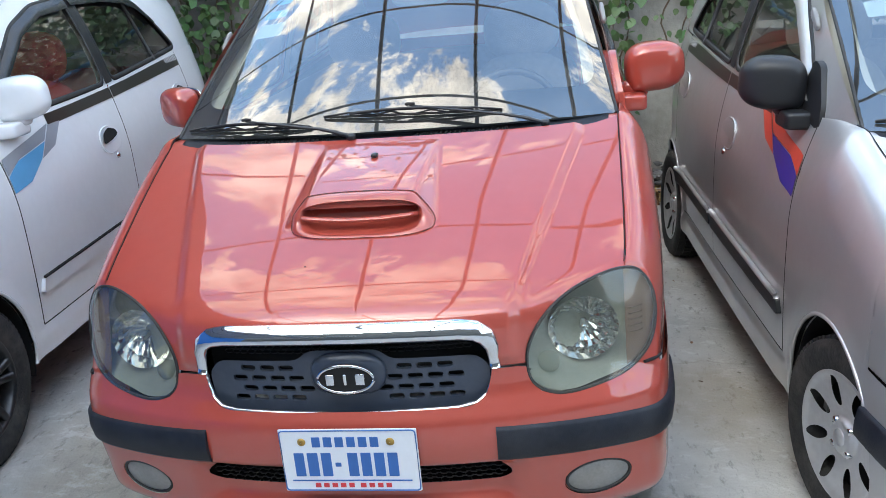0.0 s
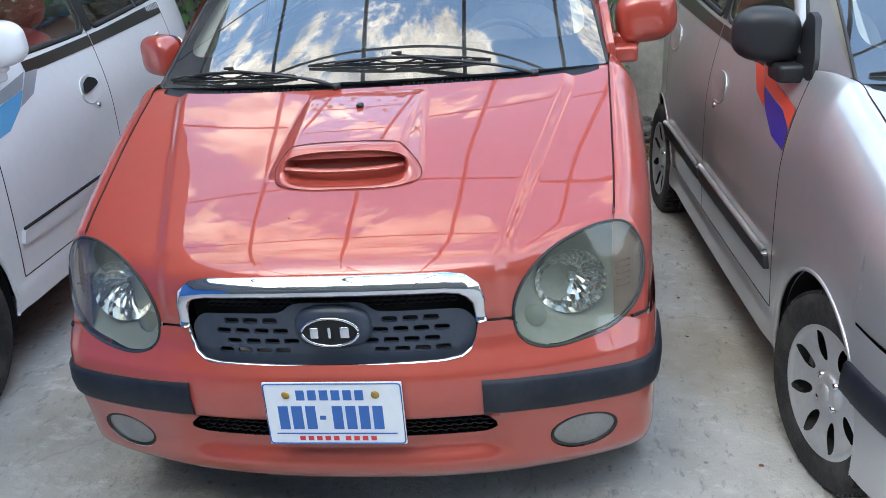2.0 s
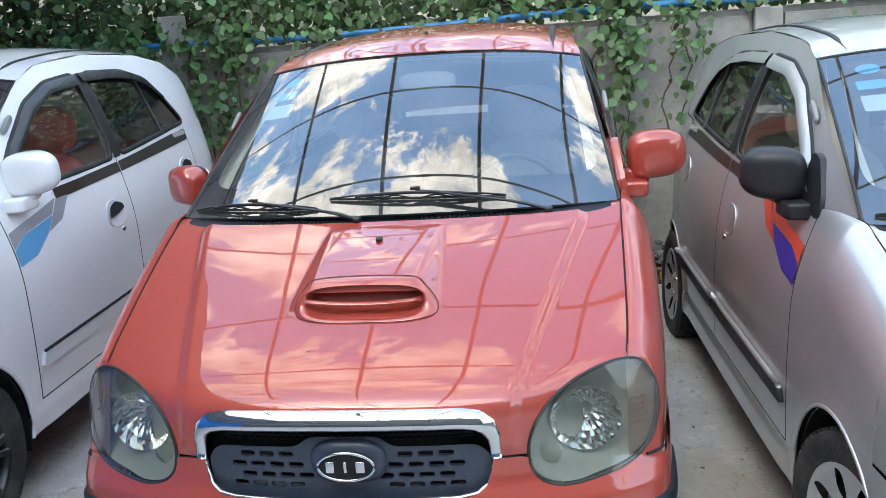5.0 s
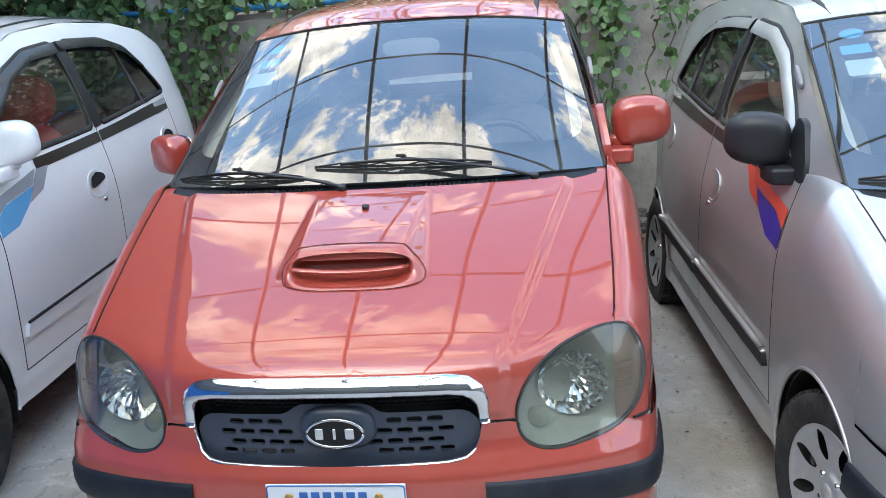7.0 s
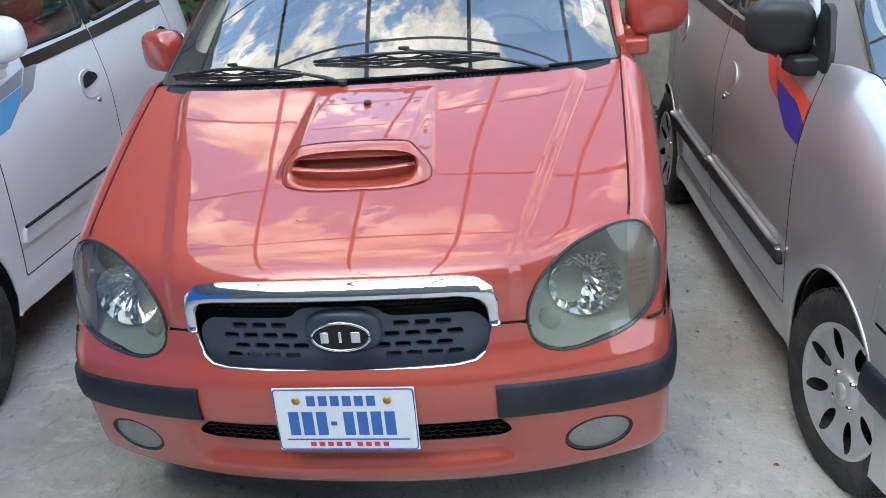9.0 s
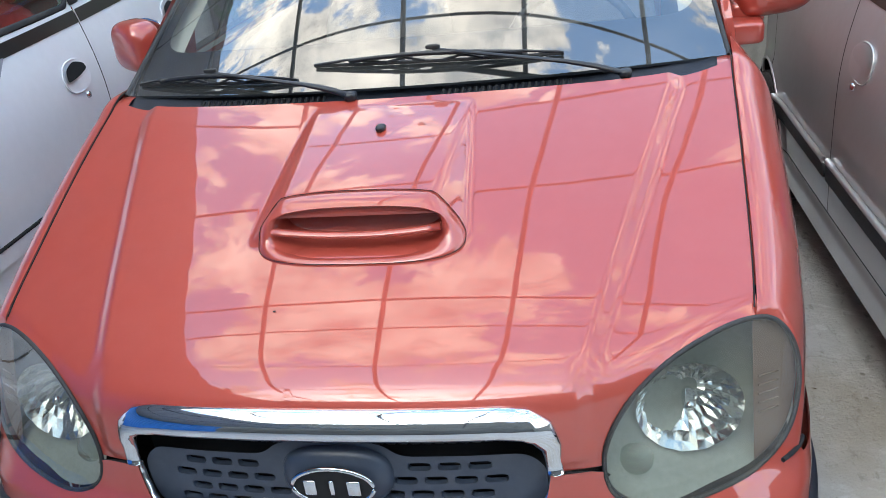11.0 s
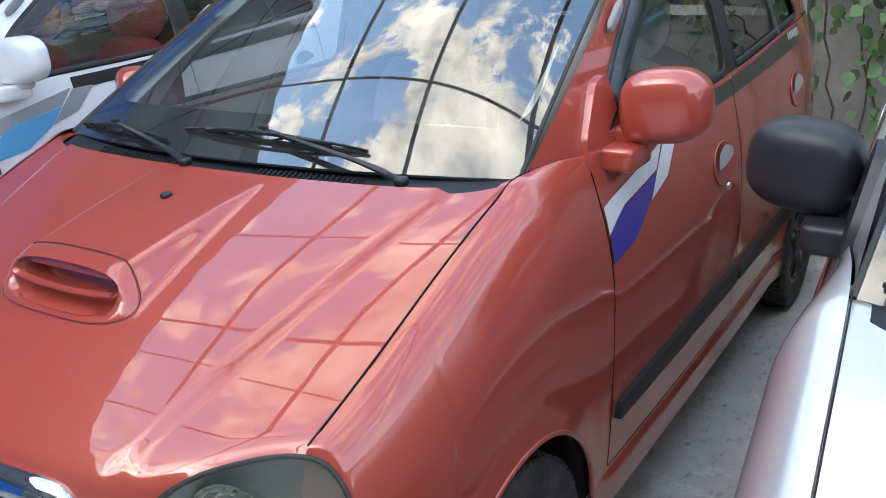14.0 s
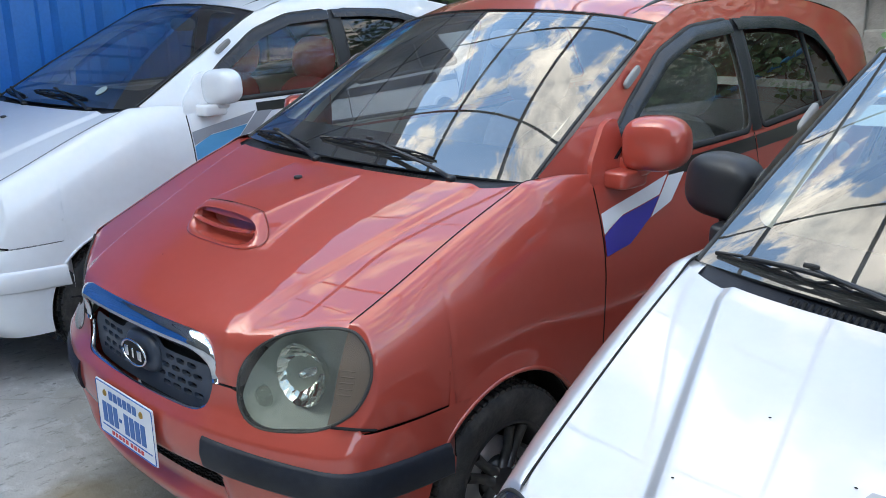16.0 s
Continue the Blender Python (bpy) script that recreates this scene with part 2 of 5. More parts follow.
CREAM = material("cream_trim", (0.52, 0.50, 0.43), 0.6, vary=0.08)
GREY_TRIM = material("grey_interior_plastic", (0.24, 0.24, 0.24), 0.7, vary=0.08)
GREY_SEAT = material("grey_seat_fabric", (0.30, 0.28, 0.26), 0.95, vary=0.15, bump=0.3, bump_scale=250)
CREAM_SEAT = material("cream_seat_fabric", (0.50, 0.46, 0.38), 0.95, vary=0.1, bump=0.3, bump_scale=250)
RED_SEAT = material("red_seat_fabric", (0.60, 0.055, 0.05), 0.95, vary=0.15, bump=0.3, bump_scale=250)
DECAL_WHITE = material("white_decal", (0.72, 0.73, 0.75), 0.25, coat=0.5, vary=0.03)
DECAL_BLUE = material("blue_decal", (0.03, 0.03, 0.30), 0.3, coat=0.4, vary=0.05)
DECAL_SKY = material("light_blue_decal", (0.10, 0.36, 0.62), 0.3, coat=0.4, vary=0.05)
DECAL_GREY = material("grey_decal", (0.30, 0.31, 0.34), 0.3, coat=0.4, vary=0.05)
DECAL_RED = material("red_decal", (0.72, 0.08, 0.045), 0.3, coat=0.4, vary=0.05)
DECAL_BLACK = material("black_decal", (0.018, 0.019, 0.018), 0.28, coat=0.4, vary=0.15)
PLATE_WHITE = material("plate_white", (0.74, 0.77, 0.82), 0.35, vary=0.03, bump=0.05)
PLATE_BLUE = material("plate_blue", (0.03, 0.13, 0.40), 0.4, vary=0.05)
PLATE_RED = material("plate_red", (0.62, 0.04, 0.05), 0.4, vary=0.05)
BRASS = material("rusty_brass", (0.45, 0.28, 0.08), 0.4, metal=0.8, vary=0.3, scale=60)
STICKER_BLUE = material("sticker_blue", (0.05, 0.34, 0.62), 0.4, vary=0.05)
STICKER_PALE = material("sticker_pale", (0.42, 0.52, 0.52), 0.45, vary=0.08)


# ---------------------------------------------------------------- mesh tools
def part(name, geo, mat, parent=None, label="", smooth=True, mirror=False, kind=""):
    """One mesh object from (vertices, faces) under a thing."""
    v, f = geo
    v = np.asarray(v, float).reshape(-1, 3)
    f = [tuple(int(i) for i in q) for q in f]
    if mirror:
        v = v * (-1, 1, 1)
        f = [q[::-1] for q in f]
    me = bpy.data.meshes.new(name)
    me.from_pydata(v.tolist(), [], f)
    me.polygons.foreach_set("use_smooth", [smooth] * len(f))
    me.materials.append(mat)
    me.update()
    ob = new(name, me)
    ob.parent = parent
    return tagged(ob, label, kind=kind)


def join(*geos):
    vs, fs, k = [], [], 0
    for v, f in geos:
        v = np.asarray(v, float).reshape(-1, 3)
        vs.append(v)
        fs += [tuple(int(i) + k for i in q) for q in f]
        k += len(v)
    return np.concatenate(vs), fs


def moved(geo, m):
    v, f = geo
    v = np.asarray(v, float).reshape(-1, 3)
    m = np.array(m)
    return v @ m[:3, :3].T + m[:3, 3], f


def tab(*pts):
    """A smooth curve through (x, y) points (monotone cubic)."""
    x, y = np.array(pts, float).T
    h, d = np.diff(x), np.diff(y) / np.diff(x)
    s = np.zeros(len(x))
    s[0], s[-1] = d[0], d[-1]
    for i in range(1, len(x) - 1):
        if d[i - 1] * d[i] > 0:
            a, b = 2 * h[i] + h[i - 1], h[i] + 2 * h[i - 1]
            s[i] = (a + b) / (a / d[i - 1] + b / d[i])

    def f(q):
        q = np.clip(np.asarray(q, float), x[0], x[-1])
        i = np.clip(np.searchsorted(x, q) - 1, 0, len(h) - 1)
        t = (q - x[i]) / h[i]
        return (2 * t**3 - 3 * t**2 + 1) * y[i] + (t**3 - 2 * t**2 + t) * h[i] * s[i] + (3 * t**2 - 2 * t**3) * y[i + 1] + (t**3 - t**2) * h[i] * s[i + 1]
    return f


def step(a, b, q):
    t = np.clip((np.asarray(q, float) - a) / (b - a), 0, 1)
    return t * t * (3 - 2 * t)


def loop(pts, n=6):
    """A closed smooth outline through the points (Catmull-Rom)."""
    p = np.array(pts, float)
    out = []
    for i in range(len(p)):
        a, b, c, d = p[i - 1], p[i], p[(i + 1) % len(p)], p[(i + 2) % len(p)]
        for t in np.arange(n) / n:
            out.append(0.5 * (2 * b + (c - a) * t + (2 * a - 5 * b + 4 * c - d) * t**2 + (3 * b - a - 3 * c + d) * t**3))
    return np.array(out)


def rounded(pts, r, n=5):
    """A closed outline with rounded corners and straight sides."""
    p = np.array(pts, float)
    out = []
    for i in range(len(p)):
        a, b, c = p[i - 1], p[i], p[(i + 1) % len(p)]
        ra, rc = min(r, np.linalg.norm(a - b) * 0.45), min(r, np.linalg.norm(c - b) * 0.45)
        s, e = b + (a - b) / np.linalg.norm(a - b) * ra, b + (c - b) / np.linalg.norm(c - b) * rc
        for t in np.linspace(0, 1, n):
            out.append((1 - t)**2 * s + 2 * t * (1 - t) * b + t * t * e)
    return np.array(out)


def ellipse(cx, cy, rx, ry, n=40, power=2.0):
    a = np.arange(n) / n * 2 * np.pi
    c, s = np.cos(a), np.sin(a)
    return np.stack([cx + rx * np.sign(c) * np.abs(c)**(2 / power), cy + ry * np.sign(s) * np.abs(s)**(2 / power)], 1)


def refined(poly, closed=True, size=0.02):
    p = np.array(poly, float)
    q = np.roll(p, -1, 0) if closed else p[1:]
    out = []
    for a, b in zip(p, q):
        k = max(1, int(np.ceil(np.linalg.norm(b - a) / size)))
        out += [a + (b - a) * t / k for t in range(k)]
    if not closed:
        out.append(p[-1])
    return np.array(out)


def inside(x, y, poly):
    r = np.zeros(np.shape(x), bool)
    p = np.asarray(poly, float)
    for (ax, ay), (bx, by) in zip(p, np.roll(p, -1, 0)):
        if ay != by:
            r ^= ((ay > y) != (by > y)) & (x < (bx - ax) * (y - ay) / (by - ay) + ax)
    return r


def nearest(q, poly):
    a = np.asarray(poly, float)
    d = np.roll(a, -1, 0) - a
    t = np.clip(((q - a) * d).sum(1) / np.maximum((d * d).sum(1), 1e-12), 0, 1)
    c = a + d * t[:, None]
    k = ((c - q)**2).sum(1).argmin()
    return c[k]


def grid(P, Q=None, outer=None, holes=(), resnap=None, flip=False, reach=0.03):
    """Faces of the point grid P (n, m, 3). Q (n, m, 2): flat coordinates, in which the outlines outer and holes cut; cut edges snap onto the outlines."""
    n, m = P.shape[:2]
    keep = np.ones((n - 1, m - 1), bool)
    if Q is not None:
        c = (Q[:-1, :-1] + Q[1:, :-1] + Q[:-1, 1:] + Q[1:, 1:]) / 4
        if outer is not None:
            keep &= inside(c[..., 0], c[..., 1], outer)
        for h in holes:
            keep &= ~inside(c[..., 0], c[..., 1], h)
        some, gone = np.zeros((n, m), bool), np.zeros((n, m), bool)
        for i, j in ((0, 0), (1, 0), (0, 1), (1, 1)):
            some[i:n - 1 + i, j:m - 1 + j] |= keep
            gone[i:n - 1 + i, j:m - 1 + j] |= ~keep
        edges = list(holes) + ([outer] if outer is not None else [])
        P = P.copy()
        for i, j in zip(*np.nonzero(some & gone)):
            c = min((nearest(Q[i, j], e) for e in edges), key=lambda v: ((v - Q[i, j])**2).sum())
            if ((c - Q[i, j])**2).sum() < reach**2:
                P[i, j] = resnap(*c)
    used = -np.ones(n * m, int)
    faces = []
    ii, jj = np.nonzero(keep)
    for i, j in zip(ii, jj):
        q = (i * m + j, (i + 1) * m + j, (i + 1) * m + j + 1, i * m + j + 1)
        faces.append(q[::-1] if flip else q)
    flat = np.array(faces).ravel()
    u = np.unique(flat)
    used[u] = np.arange(len(u))
    return P.reshape(-1, 3)[u], used[np.array(faces)]


def disc(poly, fmap, rings=5, flip=False):
    """A filled outline (seen whole from its centre), laid on a surface by fmap(a, b)."""
    p = np.asarray(poly, float)
    c = p.mean(0)
    n = len(p)
    rows = [c[None]] + [c + (p - c) * k / rings for k in range(1, rings + 1)]
    v = np.array([fmap(a, b) for r in rows for a, b in r])
    f = [(0, 1 + i, 1 + (i + 1) % n) for i in range(n)]
    for k in range(rings - 1):
        o = 1 + k * n
        f += [(o + i, o + n + i, o + n + (i + 1) % n, o + (i + 1) % n) for i in range(n)]
    return v, [q[::-1] for q in f] if flip else f


def skirt(points, shift, closed=True):
    """A strip from the points down by the shift vector: an edge's thickness."""
    p = np.asarray(points, float)
    n = len(p)
    v = np.concatenate([p, p + np.asarray(shift)])
    return v, [(i, (i + 1) % n, n + (i + 1) % n, n + i) for i in range(n if closed else n - 1)]


def tube(points, r, closed=False, n=8, flat=1.0, up=(0, 0, 1)):
    """A round or flattened bar along the points. r: a radius, or one for each point."""
    p = np.asarray(points, float)
    k = len(p)
    rr = np.broadcast_to(np.asarray(r, float), (k,))
    t = (np.roll(p, -1, 0) - np.roll(p, 1, 0)) if closed else np.gradient(p, axis=0)
    t /= np.maximum(np.linalg.norm(t, axis=1), 1e-9)[:, None]
    u = np.broadcast_to(np.asarray(up, float), (k, 3))
    s = np.cross(t, u)
    s /= np.maximum(np.linalg.norm(s, axis=1), 1e-9)[:, None]
    w = np.cross(s, t)
    a = np.arange(n) / n * 2 * np.pi
    v = (p[:, None] + rr[:, None, None] * (np.cos(a)[None, :, None] * s[:, None] + flat * np.sin(a)[None, :, None] * w[:, None])).reshape(-1, 3)
    f = []
    for i in range(k if closed else k - 1):
        j = (i + 1) % k
        f += [(i * n + q, j * n + q, j * n + (q + 1) % n, i * n + (q + 1) % n) for q in range(n)]
    if not closed:
        f += [tuple(range(n))[::-1], tuple((k - 1) * n + q for q in range(n))]
    return v, f


def box(cx, cy, cz, sx, sy, sz, bevel=0.0):
    bm = bmesh.new()
    bmesh.ops.create_cube(bm, size=1.0, matrix=Matrix.Translation((cx, cy, cz)) @ Matrix.Diagonal((sx, sy, sz, 1)))
    if bevel:
        bmesh.ops.bevel(bm, geom=bm.edges[:], offset=bevel, segments=2, affect="EDGES", profile=0.5)
    v = [tuple(q.co) for q in bm.verts]
    f = [[q.index for q in g.verts] for g in bm.faces]
    bm.free()
    return np.array(v), f


def blob(cx, cy, cz, sx, sy, sz, power=4.0, nu=28, nv=16):
    """A rounded box (superellipsoid) with half sizes sx, sy, sz."""
    def w(c):
        return np.sign(c) * np.abs(c)**(2 / power)
    a, b = np.meshgrid(np.arange(nu) / nu * 2 * np.pi, np.linspace(-np.pi / 2, np.pi / 2, nv), indexing="ij")
    v = np.stack([cx + sx * w(np.cos(b)) * w(np.cos(a)), cy + sy * w(np.cos(b)) * w(np.sin(a)), cz + sz * w(np.sin(b))], -1)
    f = [(i * nv + j, ((i + 1) % nu) * nv + j, ((i + 1) % nu) * nv + j + 1, i * nv + j + 1) for i in range(nu) for j in range(nv - 1)]
    return v.reshape(-1, 3), f


def lathe(profile, n=48, closed=False):
    """A profile of (radius, x) turned about the x axis."""
    p = np.asarray(profile, float)
    a = np.arange(n) / n * 2 * np.pi
    v = np.stack([np.broadcast_to(p[None, :, 1], (n, len(p))), p[None, :, 0] * np.cos(a)[:, None], p[None, :, 0] * np.sin(a)[:, None]], -1).reshape(-1, 3)
    m = len(p)
    f = [(i * m + j, ((i + 1) % n) * m + j, ((i + 1) % n) * m + j + 1, i * m + j + 1) for i in range(n) for j in range(m - 1)]
    return v, f


# ---------------------------------------------------------------- the small hatchback: surfaces
# nose at y = 0, tail at y = 3.58, x to both sides, z up
yc = tab((0.18, 0.16), (0.235, 0.085), (0.28, 0.045), (0.36, 0.028), (0.44, 0.010), (0.50, 0.002), (0.555, 0.008), (0.585, 0.025), (0.61, 0.040), (0.66, 0.050), (0.75, 0.058), (0.80, 0.066), (0.90, 0.085))
PLAN = np.array([(0, 0), (0.1, 0.0015), (0.2, 0.007), (0.36, 0.028), (0.5, 0.064), (0.6, 0.100), (0.66, 0.126), (0.70, 0.147), (0.73, 0.170), (0.752, 0.206), (0.769, 0.275), (0.779, 0.37), (0.783, 0.48), (0.785, 0.60)])
PLAN_S = np.concatenate([[0], np.cumsum(np.linalg.norm(np.diff(PLAN, axis=0), axis=1))])
plan_x, plan_y = tab(*zip(PLAN_S, PLAN[:, 0])), tab(*zip(PLAN_S, PLAN[:, 1]))
bow = tab(*PLAN)
hood_z = tab((0.0, 0.735), (0.04, 0.775), (0.065, 0.797), (0.10, 0.822), (0.164, 0.857), (0.25, 0.897), (0.385, 0.952), (0.5, 0.995), (0.61, 1.032), (0.76, 1.078), (0.9, 1.118), (1.1, 1.165))
gap_x = tab((0.10, 0.62), (0.18, 0.648), (0.254, 0.668), (0.4, 0.678), (0.6, 0.684), (0.85, 0.691), (1.0, 0.701), (1.15, 0.718), (1.40, 0.735), (2.1, 0.738), (3.0, 0.722), (3.3, 0.69), (3.58, 0.60))
wide = tab((0.10, 0.655), (0.18, 0.712), (0.24, 0.741), (0.32, 0.759), (0.42, 0.773), (0.6, 0.782), (1.1, 0.786), (2.0, 0.79), (2.8, 0.787), (3.2, 0.765), (3.45, 0.70), (3.58, 0.62))
HUB_F, HUB_R, HUB_Z, ARCH = 0.715, 3.075, 0.283, 0.326


def face_y(x, z):
    ax = np.abs(x)
    return yc(z) + bow(ax) + 0.22 * np.clip(np.asarray(z, float) - 0.6, 0, 1) * step(0.38, 0.67, ax) + channel(ax, z)


def channel(ax, z):
    """The hollow in the bumper below the intake mesh."""
    return 0.032 * step(0.300, 0.345, z) * (1 - step(0.434, 0.446, z)) * (1 - step(0.33, 0.43, ax))


def ramp(q, r=0.12):
    """0 to 1 in a straight line with two short rounded ends."""
    q = np.asarray(q, float)
    return np.where(q < -r, 0.0, np.where(q < r, (q + r)**2 / (4 * r), np.where(q < 1 - r, q, np.where(q < 1 + r, 1 - (1 + r - q)**2 / (4 * r), 1.0))))


def scoop(x, y):
    """The raised air scoop on the hood: a flat top between two facets that taper out towards the windscreen."""
    back = np.clip((np.asarray(y, float) - 0.36) / 0.34, 0, 1)
    top, foot = 0.140 + 0.022 * back, 0.198 - 0.026 * back
    side = ramp((foot - np.abs(x - 0.008)) / (foot - top), 0.10 + 0.25 * back)
    return 0.054 * np.clip((0.73 - y) / 0.36, 0, 1.05) * side * step(0.337, 0.362, y)


def hood_edge(u):
    """How far back the hood reaches, for u from -1 to 1 across."""
    u = np.abs(u)
    return 0.752 + 0.055 * u**2 + 0.050 * u**10


def hood_h(x, y, crest=True, lift=0.0):
    ax = np.abs(x)
    ye = y - 0.088 * (ax / 0.68)**2 * (1 - 0.62 * step(0.35, 0.95, y))
    z = hood_z(ye) - 0.014 * (ax / 0.68)**2 * (1 - step(0.3, 0.9, y))
    if crest:
        cx = 0.405 + 0.17 * np.clip((y - 0.10) / 0.66, 0, 1)
        z = z + 0.013 * (1 - ramp((ax - cx + 0.012) / 0.024, 0.18))
    return z + lift * scoop(x, y)


gap_z = tab((0.10, 0.752), (0.18, 0.798), *[(y, float(hood_h(gap_x(y), y)) + 0.001) for y in (0.254, 0.34, 0.42, 0.5, 0.6, 0.7, 0.8, 0.88)], (1.0, 1.102), (1.15, 1.088), (1.40, 1.086), (2.1, 1.105), (3.0, 1.155), (3.3, 1.16), (3.58, 1.12))


def side_x(y, z):
    y, z = np.asarray(y, float), np.asarray(z, float)
    zt, xt, w = gap_z(y), gap_x(y), wide(y)
    door = step(0.85, 1.2, y)
    span = 0.20 + 0.14 * door + 0.0 * z
    q = np.clip((zt - z) / span, 0, 1)
    x = xt + (w - xt) * ((1 - door) * np.sqrt(np.maximum(1 - (1 - q)**2, 0)) + door * np.sin(q * np.pi / 2))
    low = np.clip((zt - span - z) / 0.6, 0, 1)
    x = x - 0.035 * low**2
    x = x + 0.010 * (1 - step(0.30, 0.34, z)) * step(0.9, 1.2, y)
    flare = np.minimum(np.hypot(y - HUB_F, z - HUB_Z), np.hypot(y - HUB_R, z - HUB_Z))
    return x + 0.010 * (1 - step(ARCH, ARCH + 0.07, flare))


def glass_x(y, z):
    y, z = np.asarray(y, float), np.asarray(z, float)
    d = np.clip(z - gap_z(y), 0, 1)
    return gap_x(y) - 0.005 - 0.20 * d - 0.34 * d * d


def on_side(off=0.0):
    return lambda y, z: (float(side_x(y, z)) + off, y, z)


def on_glass(off=0.0):
    return lambda y, z: (float(glass_x(y, z)) + off, y, z)


def on_face(off=0.0):
    return lambda x, z: (x, float(face_y(x, z)) - off, z)


def on_hood(off=0.0):
    return lambda x, y: (x, y, float(hood_h(x, y, lift=1.0)) + off)


HEADLIGHT = loop([(0.655, 0.841), (0.595, 0.835), (0.525, 0.813), (0.468, 0.769), (0.434, 0.706), (0.434, 0.642), (0.462, 0.606), (0.515, 0.592), (0.590, 0.597), (0.665, 0.614), (0.718, 0.655), (0.737, 0.718), (0.729, 0.783), (0.698, 0.829)], 5)
GRILLE = rounded([(-0.352, 0.672), (-0.348, 0.745), (-0.322, 0.776), (0.322, 0.776), (0.348, 0.745), (0.352, 0.672), (0.335, 0.605), (0.30, 0.588), (-0.30, 0.588), (-0.335, 0.605)], 0.03)
INTAKE = rounded([(-0.39, 0.405), (-0.35, 0.436), (0.35, 0.436), (0.39, 0.405), (0.35, 0.374), (-0.35, 0.374)], 0.02)
FOG = ellipse(0.585, 0.352, 0.082, 0.053)
GLASS_FRONT = rounded([(1.17, 1.095), (1.36, 1.262), (1.60, 1.408), (1.83, 1.478), (2.10, 1.498), (2.09, 1.112)], 0.05)
GLASS_REAR = rounded([(2.165, 1.118), (2.175, 1.498), (2.55, 1.487), (2.78, 1.43), (3.03, 1.178)], 0.05)
CABIN = np.concatenate([[(0.90, 1.09), (1.0, 1.148), (1.2, 1.264), (1.45, 1.400), (1.64, 1.497), (1.85, 1.553), (2.3, 1.580), (2.8, 1.555), (3.1, 1.505), (3.3, 1.42), (3.44, 1.28), (3.54, 1.125)], [(y, float(gap_z(y)) - 0.002) for y in np.linspace(3.5, 0.95, 40)]])


def PILLAR(y):
    """The windscreen's side edge: an even, slightly rounded slope."""
    return 1.098 + 0.58 * (y - 0.90) - 0.055 * (y - 0.90)**2



ROOFLINE = tab((1.64, 1.497), (1.85, 1.553), (2.3, 1.580), (2.8, 1.555), (3.1, 1.505), (3.3, 1.42), (3.44, 1.28), (3.54, 1.125))


def screen(u, v):
    """The windscreen's surface: u from -1 to 1 across, v from 0 at the base to 1 at the roof."""
    y = 0.895 + (1.64 - 0.895) * v
    z = PILLAR(y)
    x = (0.688 + (0.594 - 0.688) * v) * u
    return np.stack(np.broadcast_arrays(x, y - (0.095 - 0.03 * v) * (1 - np.abs(u)**2.2), z + (0.004 + 0.044 * v + 0.008 * np.sin(np.pi * v)) * (1 - np.abs(u)**2.4)), -1)


# ---------------------------------------------------------------- the small hatchback: parts
def panel_side(y0, y1, z0, z1f, holes=(), outer=None, n=70, m=44, power=1.0):
    ys = np.linspace(y0, y1, n)
    t = np.linspace(0, 1, m)
    t = 1 - (1 - t)**1.6
    Y = np.repeat(ys[:, None], m, 1)
    top = np.array([z1f(y) for y in ys])
    lo = np.array([z0(y) for y in ys]) if callable(z0) else np.full(n, z0)
    Z = lo[:, None] + (top - lo)[:, None] * t[None]
    P = np.stack([side_x(Y, Z), Y, Z], -1)
    return grid(P, np.stack([Y, Z], -1), outer, holes, lambda y, z: (float(side_x(y, z)), y, z), reach=0.05)


